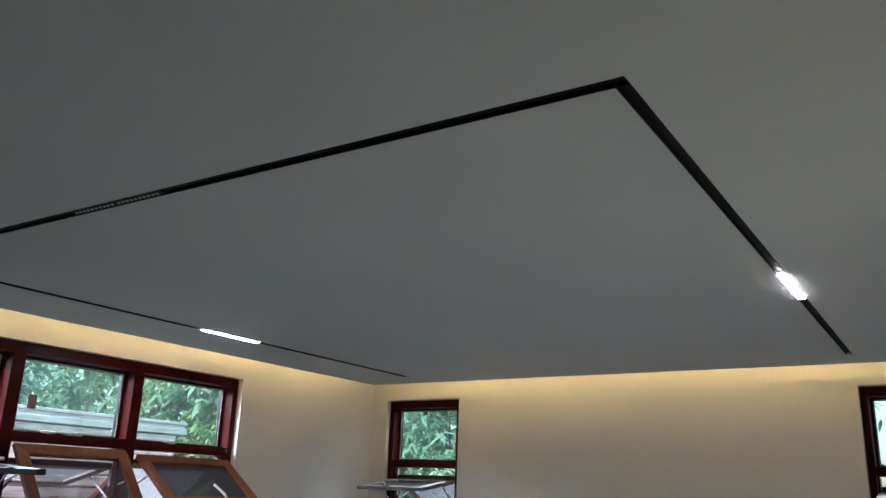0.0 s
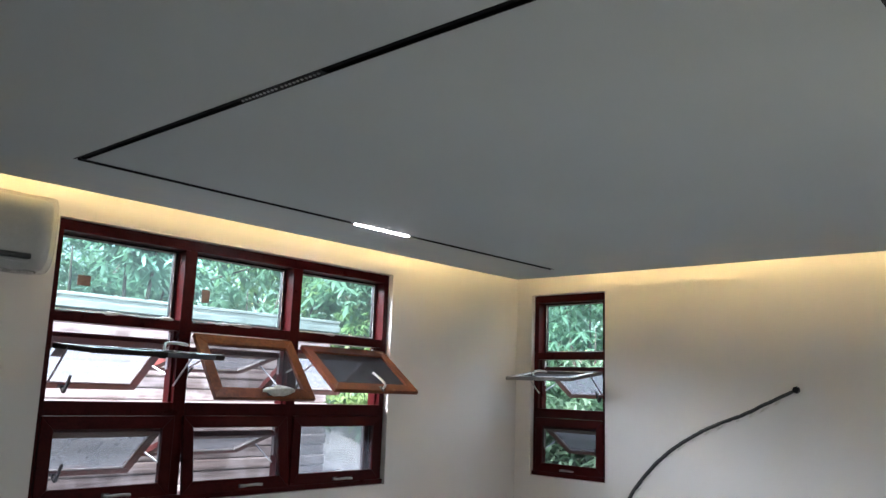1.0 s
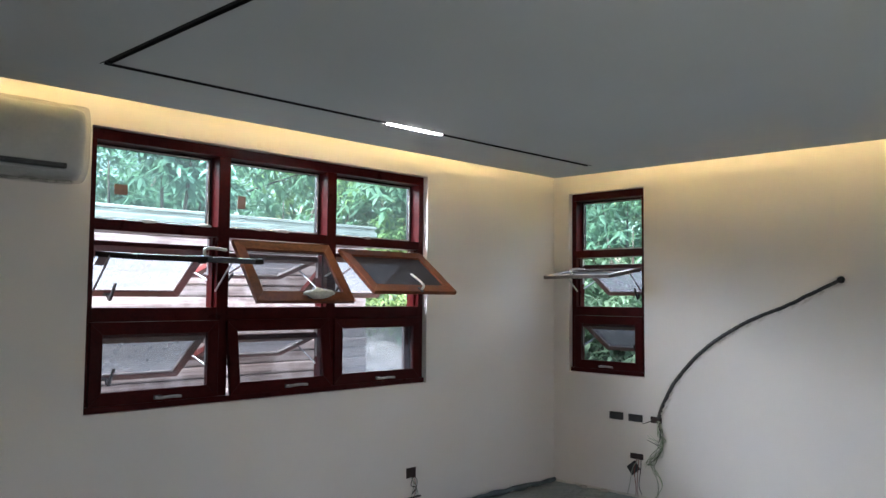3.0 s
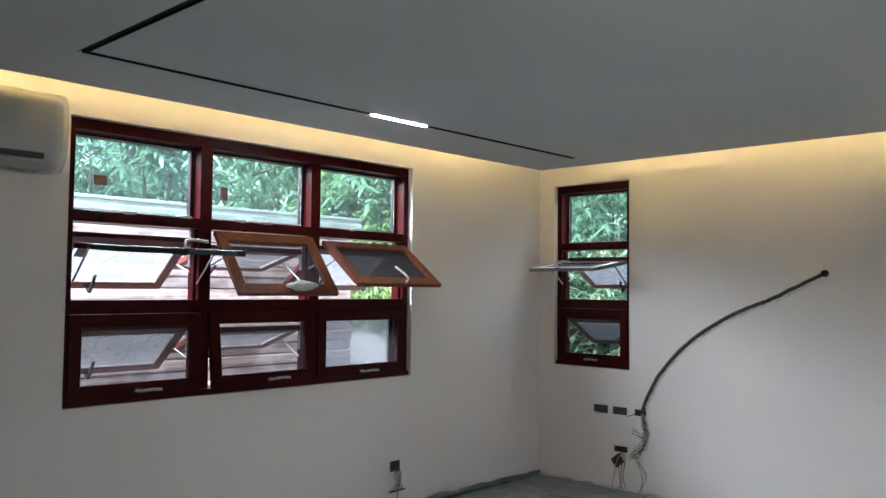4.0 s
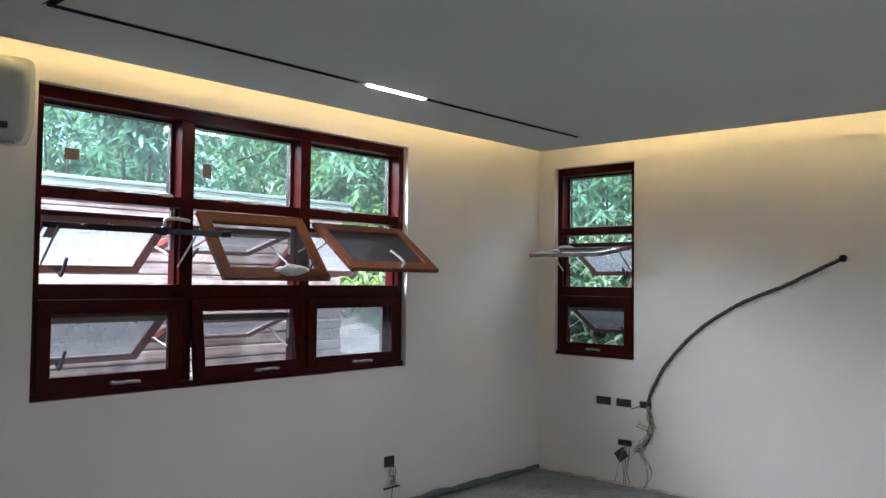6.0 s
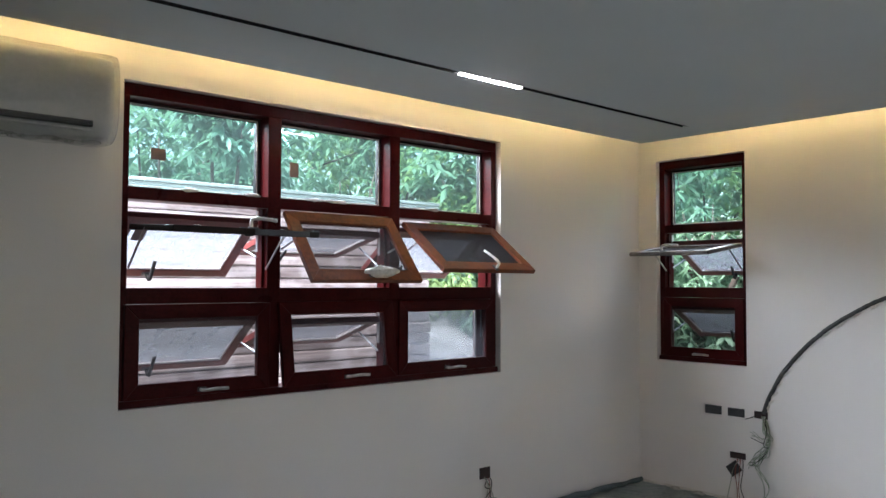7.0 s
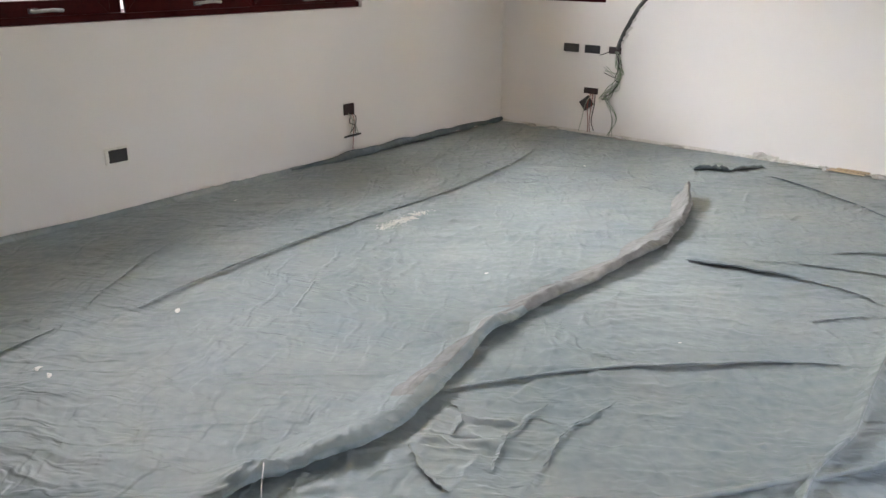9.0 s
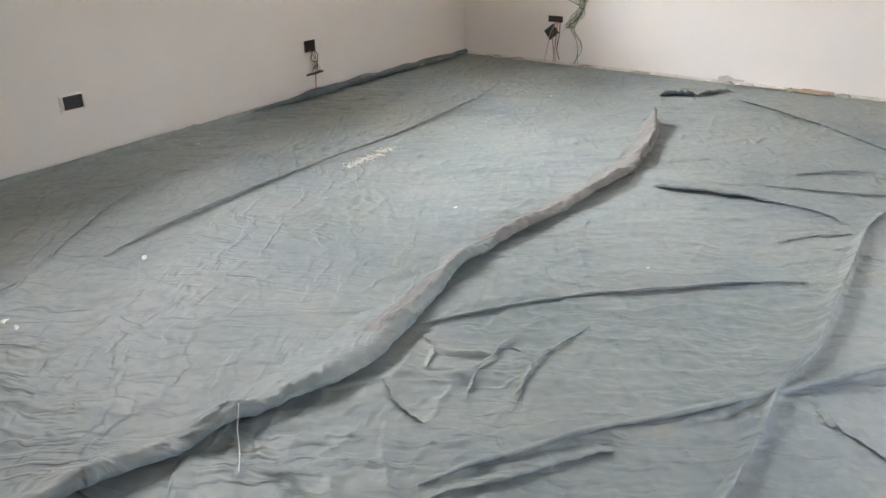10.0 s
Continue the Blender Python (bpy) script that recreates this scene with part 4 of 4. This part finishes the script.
# ---- odds and ends on the floor ----
tray = thing("open_box", pose(1.01, -5.10, 0.012, 0, 0, 4), "low open white cardboard box on the tarpaulin", "box")
part("side", boxes((-0.016, 0.0, -0.50, 0.0, 0, 0.118), bevel=0.002), M_WHITE, tray)
part("side", boxes((-0.52, -0.504, -0.50, 0.0, 0, 0.118), bevel=0.002), M_WHITE, tray)
part("base", boxes((-0.504, -0.016, -0.50, 0.0, 0, 0.010)), M_WHITE, tray)
flp = part("inner_flap", boxes((-0.30, 0, -0.47, -0.02, -0.004, 0.004), bevel=0.001), M_WHITE, tray)
flp.matrix_basis = pose(-0.018, 0, 0.085, 0, 11, 0)
rod = thing("rubble", pose(0.085, -4.965, 0.03), "dark offcut and crumbs lying along the wall foot", "debris")
part("offcut", tube(bmesh.new(), [Vector((0, -0.12, 0.0)), Vector((0.02, 0.1, 0.03))], 0.014, 6), M_RED_BOX, rod)
part("crumb", lump(5, 0.05, 0.05, 0.02), M_RED_BOX, rod)

rnd = random.Random(6)
for x, y, s in ((1.376, -4.09, 0.013), (1.427, -4.66, 0.010), (1.503, -4.657, 0.009), (2.062, -2.997, 0.007), (1.0, -1.3, 0.008), (3.0, -3.1, 0.005), (1.4, -1.0, 0.007), (0.3, -3.0, 0.006),
                (0.841, -4.750, 0.016), (1.160, -4.935, 0.012), (1.434, -4.665, 0.009), (1.513, -4.663, 0.009), (0.702, -4.631, 0.008), (0.267, -4.930, 0.008), (0.290, -4.905, 0.008)):
    chip = thing("plaster_chip", pose(x, y, 0.014, 0, 0, rnd.uniform(0, 180)), "small white plaster chip lying on the tarpaulin", "debris", "plaster chips")
    part("chip", lump(rnd.uniform(0, 50), s * 1.5, s * 0.7, s * 0.3), M_WHITE, chip)
strip = thing("plastic_strip", pose(0, 0, 0), "thin white plastic strip hanging over the rolled edge", "strip")
part("strip", tube(bmesh.new(), spline([(2.485, -4.56, 0.060), (2.515, -4.585, 0.068), (2.56, -4.63, 0.045), (2.61, -4.67, 0.020), (2.665, -4.72, 0.018)], 6), 0.0015, 5), M_WHITE, strip)
dust = thing("plaster_dust", pose(0, 0, 0), "patch of spilled white plaster dust on the tarpaulin", "debris", kind="stuff")
bm = bmesh.new()
rnd2 = random.Random(21)
for k in range(420):
    t = rnd2.random()
    q = Vector((1.285 - 0.02 * t + rnd2.gauss(0, 0.020), -2.84 + 0.36 * t + rnd2.gauss(0, 0.03), 0.013))
    r = rnd2.uniform(0.0012, 0.0055)
    vs = [bm.verts.new(q + Vector((r * math.cos(a) * rnd2.uniform(0.5, 1.3), r * math.sin(a) * rnd2.uniform(0.5, 1.3), 0.004 * rnd2.random()))) for a in (0, 1.05, 2.1, 3.14, 4.2, 5.2)]
    top = bm.verts.new(q + Vector((0, 0, 0.006)))
    for i2 in range(6):
        bm.faces.new((vs[i2], vs[(i2 + 1) % 6], top))
part("dust", bm, M_PLASTER, dust)

scrap = thing("paper_scrap", pose(2.30, -0.16, 0.02, 0, 0, 12), "crumpled white paper scrap lying by the wall foot", "scrap")
bm = bmesh.new()
rows = [[bm.verts.new((0.17 * u - 0.085, 0.07 * v - 0.035, 0.030 + 0.028 * noise.noise(Vector((u * 3.1, v * 2.3, 4.4))) + 0.02 * v)) for u in (k / 10 for k in range(11))] for v in (k / 5 for k in range(6))]
for ra, rb in zip(rows, rows[1:]):
    for k in range(10):
        bm.faces.new((ra[k], ra[k + 1], rb[k + 1], rb[k]))
bmesh.ops.solidify(bm, geom=bm.faces[:], thickness=0.002)
part("sheet", bm, M_WHITE, scrap)
scrap = thing("board_scrap", pose(2.52, -0.035, 0.012, 0, 0, 2), "flat white board offcut lying against the wall foot", "scrap")
part("board", boxes((-0.10, 0.09, -0.02, 0.025, 0.0, 0.014), bevel=0.004), M_WHITE, scrap)
scrap = thing("cardboard_scrap", pose(2.80, -0.045, 0.012, 0, 0, -3), "flattened brown cardboard strip lying along the wall foot", "scrap")
part("board", boxes((-0.13, 0.10, -0.03, 0.030, 0.0, 0.007), (-0.08, 0.12, 0.008, 0.036, 0.007, 0.016), bevel=0.003), M_CARDBOARD, scrap)
for x, w, h in ((2.66, 0.05, 0.03), (2.98, 0.10, 0.026), (1.15, 0.12, 0.02), (0.55, 0.12, 0.02), (0.35, 0.1, 0.018), (1.6, 0.16, 0.016), (3.3, 0.16, 0.02)):
    deb = thing("plaster_rubble", pose(x, -0.045, 0.012), "pale plaster rubble left along the wall foot", "debris", "wall foot rubble")
    part("lump", lump(x * 7, w * 0.42, 0.022, h * 0.7), M_RUBBLE, deb, "", True)
structure(part("trim", boxes((0.0, WIDE, -0.004, 0.0, 0.0, 0.022)), M_PLASTER), "rough unpainted plaster strip at the wall foot", "trim")

# ---- outside ----
ground = structure(part("ground", boxes((-400, 400, -400, 400, -3.4, -3.0)), M_GROUND), "dark garden soil outside", "ground")

HX = -2.2
house = thing("neighbour_wall", pose(HX, 0, 0), "weathered pinkish white boarded wall under a whitewashed gutter", "building")
HEND = -0.4
rnd = random.Random(3)
for k in range(46):
    z = 2.28 - 0.105 * (k + 1)
    if z < -3:
        break
    o = rnd.uniform(0, 0.03)
    part("board", boxes((-0.03, 0.004 + o, -12, HEND, z, z + 0.098), bevel=0.014), M_SIDING, house)
part("core", boxes((-0.25, -0.03, -12, HEND - 0.02, -3.0, 2.27)), M_SIDING, house)
part("gutter", boxes((-0.30, 0.06, -12.2, HEND + 0.1, 2.285, 2.345), (-0.30, 0.03, -12.2, HEND + 0.1, 2.345, 2.38), (-0.30, 0.05, -12.2, HEND + 0.1, 2.38, 2.41), bevel=0.006), M_GUTTER, house)


# added roof, tilted to catch the sun and brighten the bottom-right pane
shed = thing("bright_view_roof", pose(0, 0, 0), "low pale corrugated roof added for a bright view beside the boarded wall", "roof")
bm = bmesh.new()
for k in range(19):
    y = -0.32 + 0.10 * k
    tube(bm, [Vector((-1.15, y, 0.08)), Vector((-3.9, y, 1.18))], 0.082, 8)
part("roofing", bm, M_TIN, shed)
for y in (-0.3, 1.4):
    part("post", boxes((-1.35, -1.27, y, y + 0.08, -3.0, 0.12), bevel=0.006), M_BARK, shed)
    part("post", boxes((-3.75, -3.67, y, y + 0.08, -3.0, 1.07), bevel=0.006), M_BARK, shed)


shrub = thing("bare_shrub", pose(-1.75, 0.25, 0.30), "thin bare twigs standing before the low roof", "shrub")
rt = random.Random(31)
for k in range(16):
    a, lean = rt.uniform(0, 6.28), rt.uniform(0.1, 0.45)
    e = Vector((lean * math.cos(a), lean * math.sin(a), rt.uniform(0.35, 0.95)))
    part("twig", tube(bmesh.new(), spline([(0, 0, 0), tuple(e * 0.5 + Vector((rt.uniform(-0.08, 0.08), rt.uniform(-0.08, 0.08), 0.05))), tuple(e)], 5), lambda t: 0.011 - 0.008 * t, 5), M_BARK, shrub, "", True)


def leaves(rnd, count, centres, size, spread):
    """Long drooping leaves in tufts round the given centres, as one mesh."""
    verts, faces = [], []
    for k in range(count):
        c, r = centres[k % len(centres)]
        d = Vector((rnd.gauss(0, 1), rnd.gauss(0, 1), rnd.gauss(0, 0.8)))
        d = d.normalized() * r * rnd.uniform(0.35, 1.0)
        tip = Vector(c) + d
        for q in range(5):
            a = rnd.uniform(0, 6.283)
            out = Vector((math.cos(a), math.sin(a), rnd.uniform(-0.9, 0.25))).normalized()
            L = size * rnd.uniform(0.7, 1.25)
            wv = out.cross(Vector((rnd.uniform(-0.4, 0.4), rnd.uniform(-0.4, 0.4), 1))).normalized() * L * 0.13
            droop = Vector((0, 0, -L * 0.22))
            b = len(verts)
            m1, m2 = tip + out * L * 0.35, tip + out * L * 0.72 + droop * 0.4
            verts += [tip, m1 + wv, m1 - wv, m2 + wv * 0.8, m2 - wv * 0.8, tip + out * L + droop]
            faces += [(b, b + 2, b + 1), (b + 1, b + 2, b + 4, b + 3), (b + 3, b + 4, b + 5)]
    me = bpy.data.meshes.new("crown")
    me.from_pydata([tuple(v) for v in verts], [], faces)
    return me


def tree(x, y, base, height, radius, tufts, mat, seed, leaf=0.19, label="leafy mango tree with long drooping leaves", thick=0.16):
    rnd = random.Random(seed)
    ob = thing("tree", pose(x, y, base), label, "tree", "garden trees")
    fork = height * 0.5
    part("trunk", tube(bmesh.new(), spline([(0, 0, 0), (0.08, 0.05, fork * 0.5), (0.0, 0.12, fork), (0.1, 0.0, height * 0.85)], 6), lambda t: thick * (1 - 0.94 * t), 9), M_BARK, ob, "", True)
    centres = []
    for k in range(11):
        a = k * 2.4 + rnd.uniform(-0.3, 0.3)
        r = radius * rnd.uniform(0.45, 1.0)
        z0 = fork * rnd.uniform(0.6, 1.3)
        z1 = height * rnd.uniform(0.45, 1.0)
        e = Vector((r * math.cos(a), r * math.sin(a), z1))
        part("limb", tube(bmesh.new(), spline([(0, 0.08, z0), (e.x * 0.5, e.y * 0.5, (z0 + z1) / 2 + 0.2), tuple(e)], 5), lambda t: 0.055 - 0.045 * t, 6), M_BARK, ob, "", True)
        centres += [(e, radius * 0.42), (e * 0.75 + Vector((0, 0, rnd.uniform(-0.6, 0.3))), radius * 0.4)]
    me = leaves(rnd, tufts, centres, leaf, radius)
    me.materials.append(mat)
    crown = new("crown", me)
    crown.parent = ob
    tagged(crown, "dense long green leaves", kind="stuff")
    return ob


tree(-3.7, -1.9, -3.0, 6.3, 1.0, 2200, M_LEAF_BLUE, 14, 0.18)
tree(-4.4, 0.7, -3.0, 6.1, 1.1, 2000, M_LEAF_PALE, 15, 0.13)
tree(-5.4, -1.9, -3.0, 7.4, 2.0, 3510, M_LEAF, 1)
tree(-6.2, 1.2, -3.0, 7.2, 2.2, 3510, M_LEAF, 2)
tree(-5.0, 3.6, -3.0, 6.8, 1.9, 2700, M_LEAF_PALE, 3)
tree(-3.4, 2.6, -3.0, 6.4, 1.4, 2025, M_LEAF, 4, 0.24, thick=0.05)
tree(-2.4, 5.2, -3.0, 6.8, 2.0, 3240, M_LEAF, 5)
tree(0.4, 6.4, -3.0, 6.6, 2.0, 2160, M_LEAF, 6)
tree(-9.0, 4.5, -3.0, 8.4, 3.0, 4050, M_LEAF_PALE, 7, 0.24)
tree(-9.5, 0.5, -3.0, 8.4, 3.0, 4050, M_LEAF, 11, 0.24)
tree(-5.5, 8.5, -3.0, 8.4, 3.0, 4050, M_LEAF, 8, 0.24)
tree(-1.5, 9.5, -3.0, 8.4, 3.0, 3240, M_LEAF_PALE, 10, 0.24)
tree(4.5, 5.5, -3.0, 6.8, 2.0, 1890, M_LEAF, 9)
